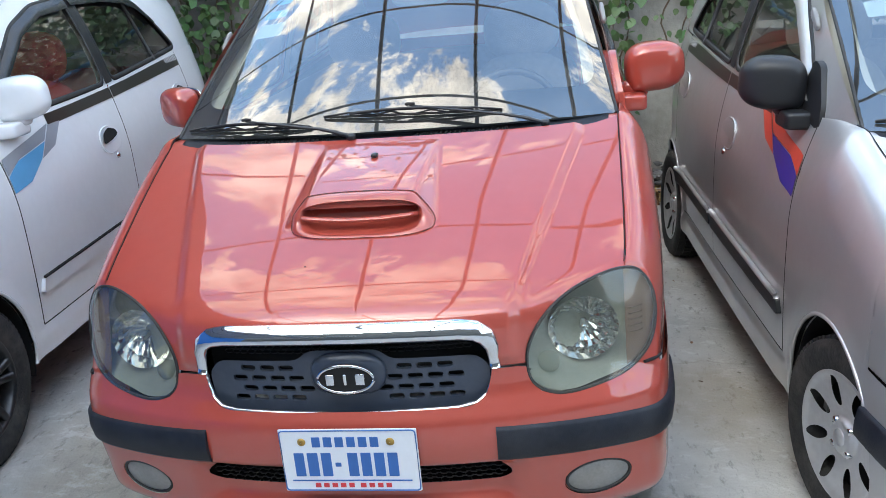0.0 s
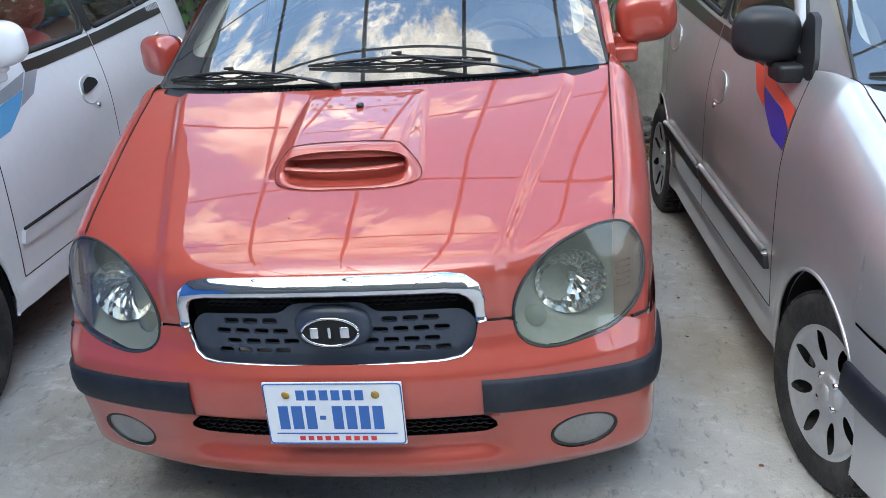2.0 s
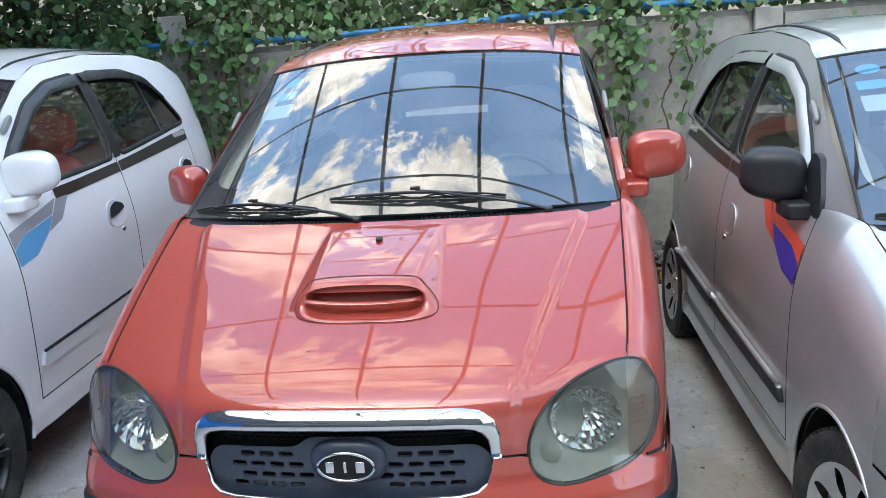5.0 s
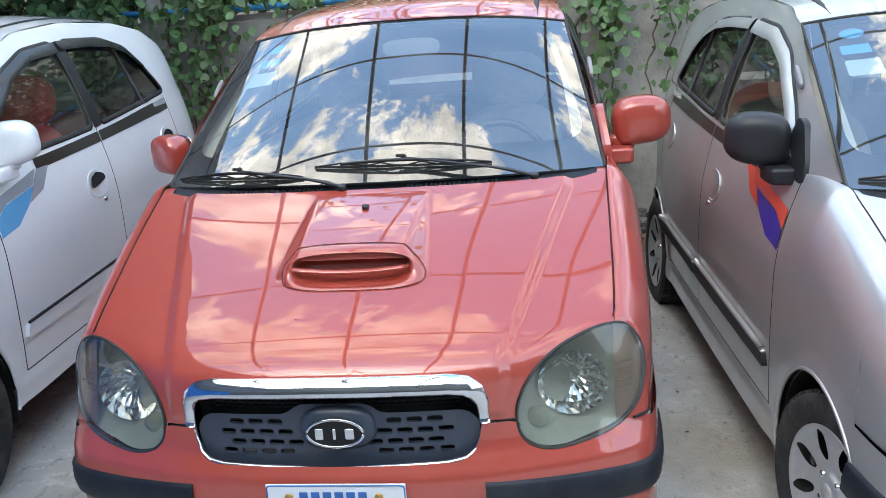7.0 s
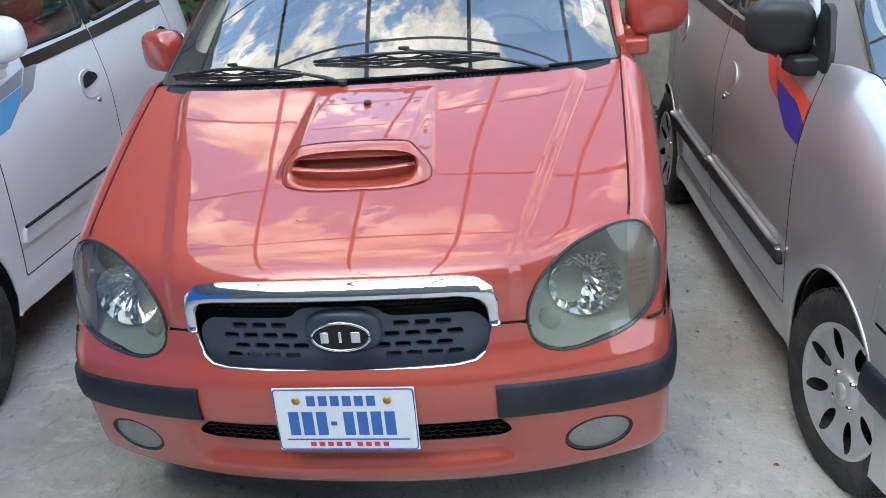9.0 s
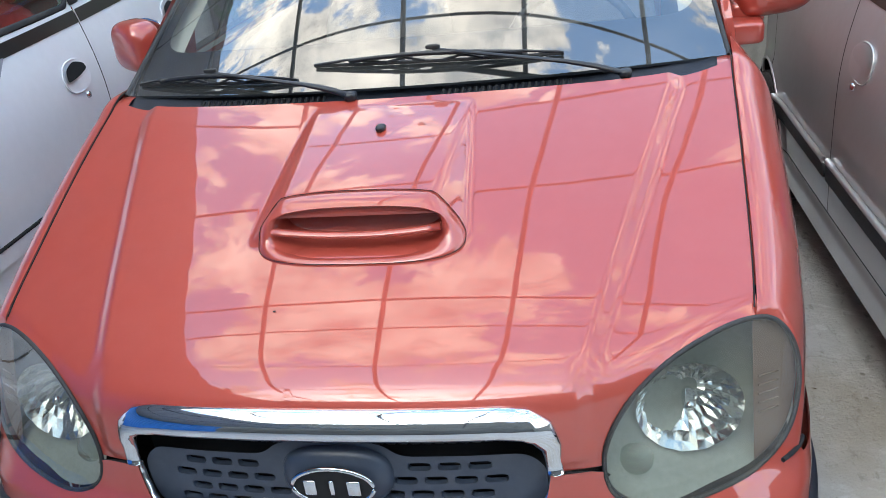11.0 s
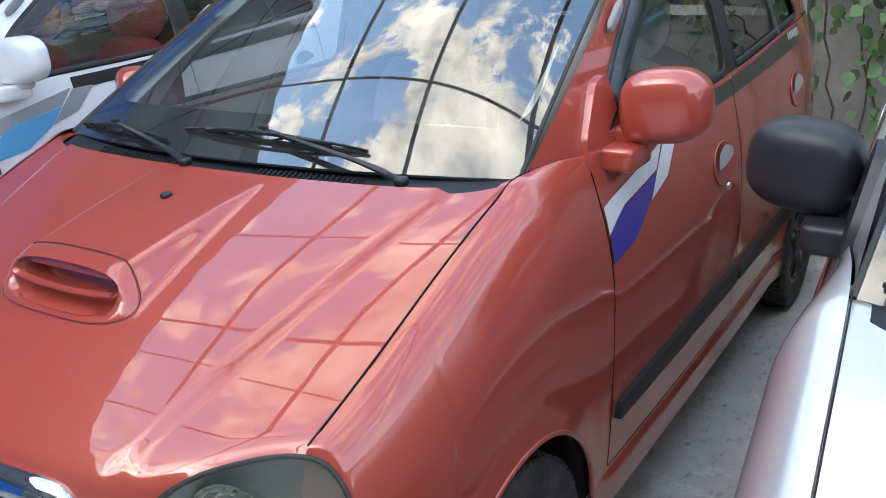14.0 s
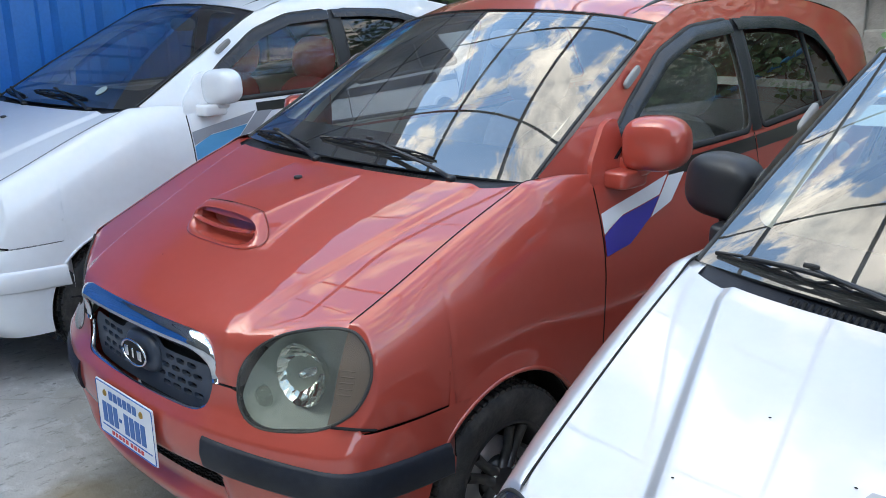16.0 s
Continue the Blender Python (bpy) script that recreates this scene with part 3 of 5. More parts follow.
def wheel(car, y, sx, style, steer=0):
    w = part("wheel", lathe([(0.20, -0.075), (0.235, -0.080), (0.262, -0.080), (0.273, -0.068), (0.277, -0.045), (0.278, 0.0), (0.277, 0.045), (0.273, 0.068), (0.262, 0.080), (0.235, 0.080), (0.178, 0.074), (0.172, 0.066), (0.170, 0.0)], 64), TYRE, car, "worn black rubber tyre on its wheel")
    w.matrix_local = pose(sx * (0.703 if y > 2 else 0.69 if style == "spokes" else 0.668), y, HUB_Z, 0, 0, (0 if sx > 0 else 180) + steer)
    lugs = []
    for k in range(72):
        for row, (xo, ln) in enumerate(((-0.056, 0.026), (-0.019, 0.03), (0.019, 0.03), (0.056, 0.026))):
            a = (k + (0.5 if row % 2 else 0)) / 72 * 2 * math.pi
            lugs.append(moved(box(xo, 0, 0.2795 - (0.0035 if row in (0, 3) else 0), ln, 0.018, 0.010), Matrix.Rotation(a, 4, "X")))
    part("tread", join(*lugs), TYRE, w, smooth=False, kind="stuff")
    if style == "cover":
        holes = []
        for k in range(8):
            a = (k + 0.5) / 8 * 2 * math.pi
            e = ellipse(0, 0, 0.044, 0.019, 18)
            c, s = math.cos(a), math.sin(a)
            holes.append(np.stack([0.130 * c + e[:, 0] * c - e[:, 1] * s, 0.130 * s + e[:, 0] * s + e[:, 1] * c], 1))
        r = np.linspace(0.004, 0.190, 36)
        a = np.linspace(0, 2 * np.pi, 121)
        R, A = np.meshgrid(r, a, indexing="ij")
        prof = tab((0.0, 0.070), (0.045, 0.068), (0.06, 0.052), (0.12, 0.062), (0.165, 0.068), (0.182, 0.078), (0.190, 0.074))
        Q = np.stack([R * np.cos(A), R * np.sin(A)], -1)
        G = grid(np.stack([prof(R), Q[..., 0], Q[..., 1]], -1), Q, None, holes, lambda p, q: (float(prof(math.hypot(p, q))), p, q), reach=0.01)
        part("wheel_cover", G, ALLOY, w, "scuffed silver wheel cover with oval holes")
        part("hub_badge", lathe([(0.001, 0.074), (0.024, 0.073), (0.026, 0.066)], 24), ALLOY, w)
        for k in range(4):
            a = (k + 0.5) / 4 * 2 * math.pi
            part("wheel_nut", moved(lathe([(0.001, 0.016), (0.010, 0.016), (0.0115, 0.0)], 6), Matrix.Translation((0.053, 0.05 * math.cos(a), 0.05 * math.sin(a)))), CHROME, w)
        part("brake_drum", lathe([(0.001, 0.02), (0.16, 0.02), (0.168, 0.0)], 32), DARK, w)
    else:
        part("rim", lathe([(0.185, 0.074), (0.176, 0.078), (0.166, 0.066), (0.160, 0.02), (0.158, -0.04)], 48), BLACK_RIM, w, "black alloy rim")
        for k in range(5):
            a = k / 5 * 2 * math.pi
            for d in (-0.16, 0.16):
                p = [(0.055, 0.045 * math.cos(a + d * 2.0), 0.045 * math.sin(a + d * 2.0)), (0.062, 0.10 * math.cos(a + d), 0.10 * math.sin(a + d)), (0.064, 0.168 * math.cos(a + d * 1.1), 0.168 * math.sin(a + d * 1.1))]
                part("spoke", tube(p, (0.017, 0.014, 0.016), n=8, up=(1, 0, 0), flat=0.9), BLACK_RIM, w)
        part("hub", lathe([(0.001, 0.070), (0.03, 0.068), (0.045, 0.058), (0.065, 0.052), (0.068, 0.03)], 32), BLACK_RIM, w)
        part("brake_disc", lathe([(0.001, 0.012), (0.115, 0.012), (0.115, 0.0)], 32), ALLOY, w)
        for k in range(4):
            a = (k + 0.5) / 4 * 2 * math.pi
            part("wheel_nut", moved(lathe([(0.001, 0.016), (0.009, 0.016), (0.010, 0.0)], 6), Matrix.Translation((0.052, 0.05 * math.cos(a), 0.05 * math.sin(a)))), CHROME, w)
    return w


def seat(car, x, y, mat, z=0.52):
    s = part("front_seat", join(blob(x, y, z - 0.06, 0.24, 0.26, 0.10, 3.5), moved(blob(0, 0, 0.30, 0.235, 0.085, 0.34, 3.2), pose(x, y + 0.24, z, -14))), mat, car)
    part("headrest", moved(blob(0, 0, 0.74, 0.165, 0.06, 0.125, 2.6), pose(x, y + 0.25, z, -14)), mat, s)
    return s


def headlight(car, mirror, lamp):
    h = part("headlight", disc(lamp, on_face(0.007), 8), LENS, car, "hazy clear plastic headlight lens", mirror=mirror)
    h.visible_shadow = False
    bowl = lambda x, z: (x, float(face_y(x, z)) + 0.012 + 0.085 * (1 - min(1.0, math.hypot((x - 0.58) / 0.17, (z - 0.72) / 0.13))**2), z)
    part("bowl", disc(lamp, bowl, 10), BOWL, h, "grey headlight housing", mirror=mirror)
    part("seal", tube([on_face(0.002)(*p) for p in lamp], 0.0042, True, 6), RUBBER, h, mirror=mirror)
    # main reflector: a faceted dish with a bulb cap
    c = np.array((0.563, float(face_y(0.563, 0.715)) + 0.030, 0.715))
    n1 = 40
    rings = []
    for k, (r, dep) in enumerate(((0.016, 0.062), (0.028, 0.058), (0.04, 0.050), (0.053, 0.040), (0.065, 0.028), (0.075, 0.013), (0.084, 0.0))):
        for i in range(n1):
            a = i / n1 * 2 * math.pi
            rings.append(c + (r * math.cos(a) * 1.0, dep + 0.12 * r * math.cos(a) + 0.10 * r * math.sin(a) + 0.0016 * math.sin(i * 2.4 + k * 1.7) * (k > 0), r * math.sin(a) * 0.93))
    f = [(k * n1 + i, (k + 1) * n1 + i, (k + 1) * n1 + (i + 1) % n1, k * n1 + (i + 1) % n1) for k in range(6) for i in range(n1)]
    part("reflector", (np.array(rings), f), REFLECTOR, h, "silvered faceted lamp reflector", smooth=False, mirror=mirror)
    part("bulb", blob(c[0], c[1] + 0.025, c[2], 0.012, 0.03, 0.012, 2.2, 12, 8), CHROME, h, mirror=mirror)
    pk = np.array((0.478, float(face_y(0.478, 0.652)) + 0.022, 0.652))
    part("parking_lamp", moved(lathe([(0.001, -0.012), (0.018, -0.010), (0.026, 0.0), (0.028, 0.012)], 20), Matrix.Translation(pk) @ Matrix.Rotation(radians(-90), 4, "Z") @ Matrix.Scale(-1, 4)), LENS, h, mirror=mirror)
    out = (lamp - lamp.mean(0)) * 0.965 + lamp.mean(0)
    k0 = int(np.argmin(out[:, 0]))
    out = np.roll(out, -k0, 0)
    amb = out[out[:, 0] > 0.655 * lamp[:, 0].max() / 0.737]
    part("indicator", disc(refined(amb, True, 0.02), lambda x, z: (x, float(face_y(x, z)) + 0.012, z), 5), AMBER, h, "smoky amber indicator lens", mirror=mirror)
    for k in range(5):
        zz, xe = 0.690 + 0.014 * k, amb[:, 0].max()
        part("indicator_rib", tube([(x, float(face_y(x, zz)) + 0.010, zz) for x in np.linspace(xe - 0.062, xe - 0.030, 5)], 0.0018, n=5), AMBER, h, mirror=mirror)
    return h


def mirror_unit(car, mat, mirror, fold=False):
    base_mat = mat
    b = blob(0, 0, 0, 0.099, 0.076, 0.081, 3.5, 48, 30)
    v = b[0]
    q = v[:, 0] / 0.098
    v[:, 2] *= 1 - 0.22 * np.clip(q, 0, 1)**2.2
    v[:, 2] -= 0.012 * np.clip(-q, 0, 1)**3
    v[:, 1] = np.where(v[:, 1] > 0, v[:, 1] * 0.55, v[:, 1] * (1 - 0.25 * np.clip(q, 0, 1)**2))
    inset = 0.03 if mat is RED else 0.07 if mat is WHITE else 0.045
    turn = pose(0.808, 1.225, 1.150, 0, -2, 34) if fold else pose(0.862 - inset, 1.305, 1.170, 0, -3, 8)
    if fold:
        v *= 0.84
    hous = moved((v, b[1]), turn)
    m = part("wing_mirror", hous, mat, car, mirror=mirror)
    tri = rounded([(1.115, 1.045), (1.135, 1.12), (1.215, 1.225), (1.27, 1.24), (1.30, 1.09)], 0.02)
    part("mirror_base", join(disc(tri, lambda y, z: (float(gap_x(y)) + 0.012 - 0.22 * max(0, z - 1.08), y, z), 3), skirt([(float(gap_x(y)) + 0.012 - 0.22 * max(0, z - 1.08), y, z) for y, z in tri], (-0.05, 0, 0)), blob(0.742, 1.250, 1.066, 0.060, 0.066, 0.028, 6.0, 32, 14), blob(0.766, 1.290, 1.098, 0.044, 0.040, 0.030, 4.0, 24, 10)), base_mat, m, mirror=mirror)
    g = blob(0, 0.040, 0, 0.072, 0.004, 0.062, 4.0, 24, 8)
    part("mirror_glass", moved(g, turn), CHROME, m, mirror=mirror)
    return m


def wiper(car, x_pivot, x_a, x_b, v_a, v_b):
    pv = screen(x_pivot / 0.68, -0.03) + (0, -0.02, 0.012)
    n = np.array((0, -0.45, 0.89))
    a, b = screen(x_a / 0.66, v_a) + n * 0.016, screen(x_b / 0.66, v_b) + n * 0.016
    mid = (a + b) / 2
    knee = pv + (mid - pv) * 0.30 + n * 0.018
    w = part("wiper", tube([pv, pv + (knee - pv) * 0.5 + n * 0.004, knee, mid + n * 0.02], (0.011, 0.010, 0.008, 0.006), n=8, flat=0.55), BLACK_PLASTIC, car, "black wiper arm")
    part("pivot_cap", blob(*(pv), 0.013, 0.015, 0.010, 3), BLACK_PLASTIC, w)
    pts = [screen((x_a + (x_b - x_a) * t) / 0.66, v_a + (v_b - v_a) * t) for t in np.linspace(0, 1, 14)]
    part("blade_rubber", tube([p + n * 0.006 for p in pts], 0.004, n=6), RUBBER, w)
    part("blade_frame", join(tube([p + n * (0.016 + 0.012 * math.sin(math.pi * i / 9)) for i, p in enumerate(pts[2:12])], 0.0042, n=6, flat=1.3), *[tube([pts[a0] + n * 0.008, (pts[a0] + pts[b0]) / 2 + n * 0.020, pts[b0] + n * 0.008], 0.0032, n=6) for a0, b0 in ((0, 4), (9, 13), (4, 6), (7, 9))]), BLACK_PLASTIC, w)
    part("blade_clip", blob(*(mid + n * 0.026), 0.016, 0.005, 0.005, 4, 14, 8), RUBBER, w)
    return w


def gap_line(points, name, car, r=0.0028, mirror=False):
    return part(name, tube(points, r, n=5), DARK, car, mirror=mirror)


def car_build(name, label, pos, body, seats, wheels, mirrors, scooped, chrome_front, strip_mat, visor_mat, lamp=HEADLIGHT):
    car = new(name)
    car.matrix_world = pos
    tagged(car, label, "car")
    arches = [ellipse(HUB_F, HUB_Z + 0.01, ARCH, ARCH, 90), ellipse(HUB_R, HUB_Z + 0.01, ARCH, ARCH, 90)]
    for mir in (False, True):
        s = -1 if mir else 1
        # fender: a front piece cut by the headlight, a rear piece cut by the wheel arch
        mid = lamp.mean(0)
        ys, t = np.linspace(0.14, 0.41, 40), 1 - (1 - np.linspace(0, 1, 50))**1.8
        Y = np.repeat(ys[:, None], 50, 1)
        Z = 0.6045 + (gap_z(Y) - 0.6045) * t[None]
        X = side_x(Y, Z)
        Yc = np.where(Y < 0.33, np.maximum(Y, face_y(X, Z) + 0.001), Y)
        v1, f1 = grid(np.stack([X, Yc, Z], -1), np.stack([X, Z + 5 * (Y > 0.36)], -1), None, [refined(mid + (lamp - mid) * 0.985)], lambda x, z: (x, float(face_y(x, z)) + 0.001, z), reach=0.02)
        ys = np.linspace(0.41, 1.128, 64)
        Y = np.repeat(ys[:, None], 60, 1)
        lo = np.where(Y < 0.5, 0.6045, 0.28)
        Z = lo + (gap_z(Y) - lo) * (1 - (1 - np.linspace(0, 1, 60))**1.8)[None]
        part("fender", join((v1, f1), grid(np.stack([side_x(Y, Z), Y, Z], -1), np.stack([Y, Z], -1), None, [arches[0]], lambda y, z: (float(side_x(y, z)), y, z), reach=0.05)), body, car, mirror=mir)
        fy = np.linspace(0.315, 0.95, 40)
        part("fender_flange", grid(np.stack([np.stack([gap_x(fy) + d, fy, gap_z(fy) - 0.010 - dz], -1) for d, dz in ((-0.03, 0.002), (0.0, 0.0), (0.012, 0.006), (0.02, 0.02))], 1), flip=True), body, car, mirror=mir)
        # doors and quarter panel
        part("front_door", panel_side(1.134, 2.098, 0.345, lambda y: float(gap_z(y)), n=60), body, car, mirror=mir)
        part("rear_door", panel_side(2.104, 2.98, 0.345, lambda y: float(gap_z(y)), holes=[arches[1]], n=60), body, car, mirror=mir)
        part("quarter_panel", panel_side(2.986, 3.58, 0.30, lambda y: float(gap_z(y)), holes=[arches[1]], n=46), body, car, mirror=mir)
        part("sill", panel_side(1.0, 2.90, 0.232, lambda y: 0.34, holes=arches, n=60, m=14), body, car, mirror=mir)
        # near-black sheet behind the panel gaps, added to stand in for their shade
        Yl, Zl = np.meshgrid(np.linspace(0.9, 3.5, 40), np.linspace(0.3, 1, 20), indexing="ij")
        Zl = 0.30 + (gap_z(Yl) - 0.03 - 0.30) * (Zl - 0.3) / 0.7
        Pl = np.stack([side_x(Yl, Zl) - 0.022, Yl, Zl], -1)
        part("gap_shade_panel", grid(Pl, np.stack([Yl, Zl], -1), None, arches, lambda y, z: (float(side_x(y, z)) - 0.022, y, z), reach=0.08), DARK, car, mirror=mir)
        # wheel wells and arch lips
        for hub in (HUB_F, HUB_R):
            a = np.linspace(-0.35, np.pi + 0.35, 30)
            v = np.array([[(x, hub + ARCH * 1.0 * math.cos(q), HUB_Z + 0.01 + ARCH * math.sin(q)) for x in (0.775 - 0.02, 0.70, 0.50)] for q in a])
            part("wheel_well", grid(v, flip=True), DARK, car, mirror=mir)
            ring = [(float(side_x(hub + ARCH * math.cos(q), HUB_Z + 0.01 + ARCH * math.sin(q))) - 0.002, hub + ARCH * math.cos(q), HUB_Z + 0.01 + ARCH * math.sin(q)) for q in np.linspace(-0.2, np.pi + 0.15, 48)]
            part("arch_lip", tube(ring, 0.007, n=6), body, car, mirror=mir)
            wheel(car, hub, s, wheels, 11 if wheels == "cover" and hub == HUB_F else 0)
        # cabin side with its window openings
        Yg, Zg = np.meshgrid(np.linspace(0.88, 3.56, 190), np.linspace(1.06, 1.60, 46), indexing="ij")
        part("cabin_side", grid(np.stack([glass_x(Yg, Zg), Yg, Zg], -1), np.stack([Yg, Zg], -1), refined(CABIN), [refined(GLASS_FRONT), refined(GLASS_REAR)], lambda y, z: (float(glass_x(y, z)), y, z), reach=0.02), body, car, mirror=mir)
        part("pillar_lining", grid(np.stack([glass_x(Yg, Zg) - 0.024, Yg, Zg], -1), np.stack([Yg, Zg], -1), refined(CABIN), [refined(GLASS_FRONT), refined(GLASS_REAR)], lambda y, z: (float(glass_x(y, z)) - 0.024, y, z), reach=0.02), CREAM, car, mirror=mir)
        for k, gl in enumerate((GLASS_FRONT, GLASS_REAR)):
            p = part("side_window", disc(refined(gl), on_glass(-0.008), 6), TINTED if k else SMOKED, car, "tinted side window" if k else "clear side window", mirror=mir)
            p.visible_shadow = False
            part("window_seal", tube([on_glass(0.001)(*q) for q in refined(gl)], 0.012, True, 6, flat=0.35, up=(1, 0, 0.3)), RUBBER, p, mirror=mir)
        part("pillar_cover", disc(refined(rounded([(2.095, 1.108), (2.105, 1.50), (2.172, 1.50), (2.165, 1.112)], 0.01)), on_glass(0.004), 4), BLACK_PLASTIC, car, mirror=mir)
        part("window_divider", tube([on_glass(0.002)(y, z) for y, z in ((2.70, 1.145), (2.64, 1.47))], 0.009, n=6), RUBBER, car, mirror=mir)
        # wind deflector over the front window
        vis = [(1.20, 1.12), (1.36, 1.262), (1.60, 1.408), (1.83, 1.478), (2.10, 1.498)]
        low = [(1.250, 1.12), (1.405, 1.240), (1.622, 1.368), (1.83, 1.434), (2.09, 1.452)]
        a, b = np.array(vis), np.array(low)
        tt = np.linspace(0, 4, 34)
        ia = np.stack([np.interp(tt, range(5), a[:, k]) for k in (0, 1)], 1)
        ib = np.stack([np.interp(tt, range(5), b[:, k]) for k in (0, 1)], 1)
        q = np.linspace(0, 1, 7)
        M = ia[:, None] + (ib - ia)[:, None] * q[None, :, None]
        part("wind_deflector", grid(np.stack([glass_x(M[..., 0], M[..., 1]) + 0.006 + 0.010 * np.sin(np.pi * q * 0.6)[None], M[..., 0], M[..., 1]], -1)), visor_mat, car, mirror=mir)
        a, b = np.array([(2.13, 1.502), (2.40, 1.499), (2.62, 1.480), (2.77, 1.436), (2.90, 1.330)]), np.array([(2.13, 1.462), (2.40, 1.460), (2.60, 1.443), (2.735, 1.405), (2.868, 1.318)])
        ia = np.stack([np.interp(tt, range(5), a[:, k]) for k in (0, 1)], 1)
        ib = np.stack([np.interp(tt, range(5), b[:, k]) for k in (0, 1)], 1)
        M = ia[:, None] + (ib - ia)[:, None] * q[None, :, None]
        part("wind_deflector", grid(np.stack([glass_x(M[..., 0], M[..., 1]) + 0.006 + 0.009 * np.sin(np.pi * q * 0.6)[None], M[..., 0], M[..., 1]], -1)), visor_mat, car, mirror=mir)
        # rub strips, belt stripe
        for y0, y1 in ((1.145, 2.09), (2.11, 2.86)):
            st = rounded([(y0, 0.462), (y0 + 0.02, 0.512), (y1, 0.528), (y1, 0.462)], 0.012)
            pr = refined(st)
            part("rub_strip", join(disc(pr, on_side(0.016), 3), skirt([on_side(0.016)(*p) for p in pr], (-0.016, 0, 0))), strip_mat, car, mirror=mir)
            if body is SILVER:
                part("strip_edge", tube([on_side(0.012)(y, 0.516 + 0.012 * (y - y0)) for y in np.linspace(y0 + 0.02, y1, 12)], 0.011, n=8), body, car, mirror=mir)
            if strip_mat is not BLACK_PLASTIC:
                part("strip_edge", tube([on_side(0.014)(y, 0.519 + 0.010 * (y - y0)) for y in np.linspace(y0 + 0.02, y1, 12)], 0.006, n=6), DARK, car, mirror=mir)
        # door handles and key holes
        for yy, zz in ((1.925, 0.885), (2.82, 0.94)):
            e = ellipse(yy, zz, 0.082, 0.058, 36, 2.3)
            h = part("door_handle", join(disc(e, lambda y, z: (float(side_x(y, z)) + 0.002 + 0.010 * max(0.0, (y - yy) / 0.082), y, z), 5)), body, car, mirror=mir)
            # raised half disc for the recess; near-black on white paints the recess's shade
            half = rounded([(yy - 0.075, zz - 0.010), (yy - 0.062, zz + 0.034), (yy + 0.0, zz + 0.054), (yy + 0.062, zz + 0.036), (yy + 0.074, zz + 0.012), (yy, zz - 0.004)], 0.02)
            part("grip_patch", disc(half, on_side(0.012), 3), DARK if body is WHITE else ALLOY if body is RED else body, h, mirror=mir)
            part("handle_rim", tube([on_side(0.003)(*p) for p in e], 0.0035, True, 5), body, h, mirror=mir)
        part("key_hole", moved(lathe([(0.001, 0.008), (0.011, 0.007), (0.013, 0.0)], 16), Matrix.Translation(on_side(0.0)(1.962, 0.806))), CHROME, car, mirror=mir)
        # roof strip
        ry = np.linspace(1.655, 3.15, 30)
        part("roof_strip", tube([(0.49 - 0.01 * (y - 1.6), y, float(roof_z(0.49, y)) + 0.002) for y in ry], 0.013, n=6, flat=0.4), RUBBER, car, mirror=mir)
        part("marker_clip", moved(blob(0, 0, 0, 0.008, 0.05, 0.014, 4), pose(float(glass_x(1.40, 1.335)) + 0.012, 1.40, 1.345, 33, 0, 4)), GREY_TRIM, car, mirror=mir)
        mirror_unit(car, mirrors, mir, scooped and mir)
        headlight(car, mir, lamp)
        # hood gap
        gap_line([(float(gap_x(y)) - 0.004, y, float(gap_z(y)) + 0.000) for y in np.linspace(0.265, 0.93, 30)], "hood_gap", car, 0.0013, mir)
        # lower fog lamp
        f = part("fog_lamp", disc(ellipse(0.585, 0.352, 0.076, 0.048), lambda x, z: (x, float(face_y(x, z)) + 0.003 - 0.010 * (1 - ((x - 0.585) / 0.076)**2 - ((z - 0.352) / 0.048)**2), z), 5), FOG_GLASS, car, "cloudy oval fog lamp", mirror=mir)
        part("fog_rim", tube([on_face(-0.002)(*p) for p in ellipse(0.585, 0.352, 0.077, 0.049)], 0.0045, True, 6), RUBBER, f, mirror=mir)
        # bumper rub strip
        sg = np.linspace(np.interp(0.352, PLAN[:, 0], PLAN_S), PLAN_S[-1] - 0.13, 34)
        zc = 0.497 - 0.035 * (sg - sg[0]) / (sg[-1] - sg[0])
        rows = []
        for k, dz in enumerate((-0.046, -0.044, -0.036, 0, 0.036, 0.044, 0.046)):
            off = (0.0, 0.007, 0.012, 0.015, 0.012, 0.007, 0.0)[k]
            nx, ny = np.gradient(plan_y(sg)), -np.gradient(plan_x(sg))
            nn = np.hypot(nx, ny)
            z = zc + dz
            rows.append(np.stack([plan_x(sg) + off * nx / nn, plan_y(sg) + yc(z) + off * ny / nn, z], -1))
        v = np.stack(rows, 1)
        caps = (np.concatenate([v[0], v[-1]]), [tuple(range(7)), tuple(range(7, 14))[::-1]])
        part("bumper_strip", join(grid(v), caps), body if strip_mat is body else NAVY_PLASTIC, car, "" if strip_mat is body else "faded black plastic bumper strip", mirror=mir)
    # bumper
    sg = np.linspace(-PLAN_S[-1] + 0.04, PLAN_S[-1] - 0.04, 150)
    zz = np.concatenate([np.linspace(0.232, 0.56, 34), np.linspace(0.566, 0.668, 16)])
    S, Z = np.meshgrid(sg, zz, indexing="ij")
    X = plan_x(np.abs(S)) * np.sign(S)
    tilt = 0.22 * np.clip(Z - 0.6, 0, 1) * step(0.38, 0.67, np.abs(X))
    Y = plan_y(np.abs(S)) + yc(Z) + tilt + channel(np.abs(X), Z)
    Q = np.stack([X, Z], -1)
    sn = lambda x, z: (x, float(face_y(x, z)) if z < 0.93 else 0.34 + 0.45 * (z - 0.94), z)
    scoop_hole = [np.array([(-0.142, 0.940), (-0.142, 0.990), (0.166, 0.990), (0.166, 0.940)])] if scooped else []
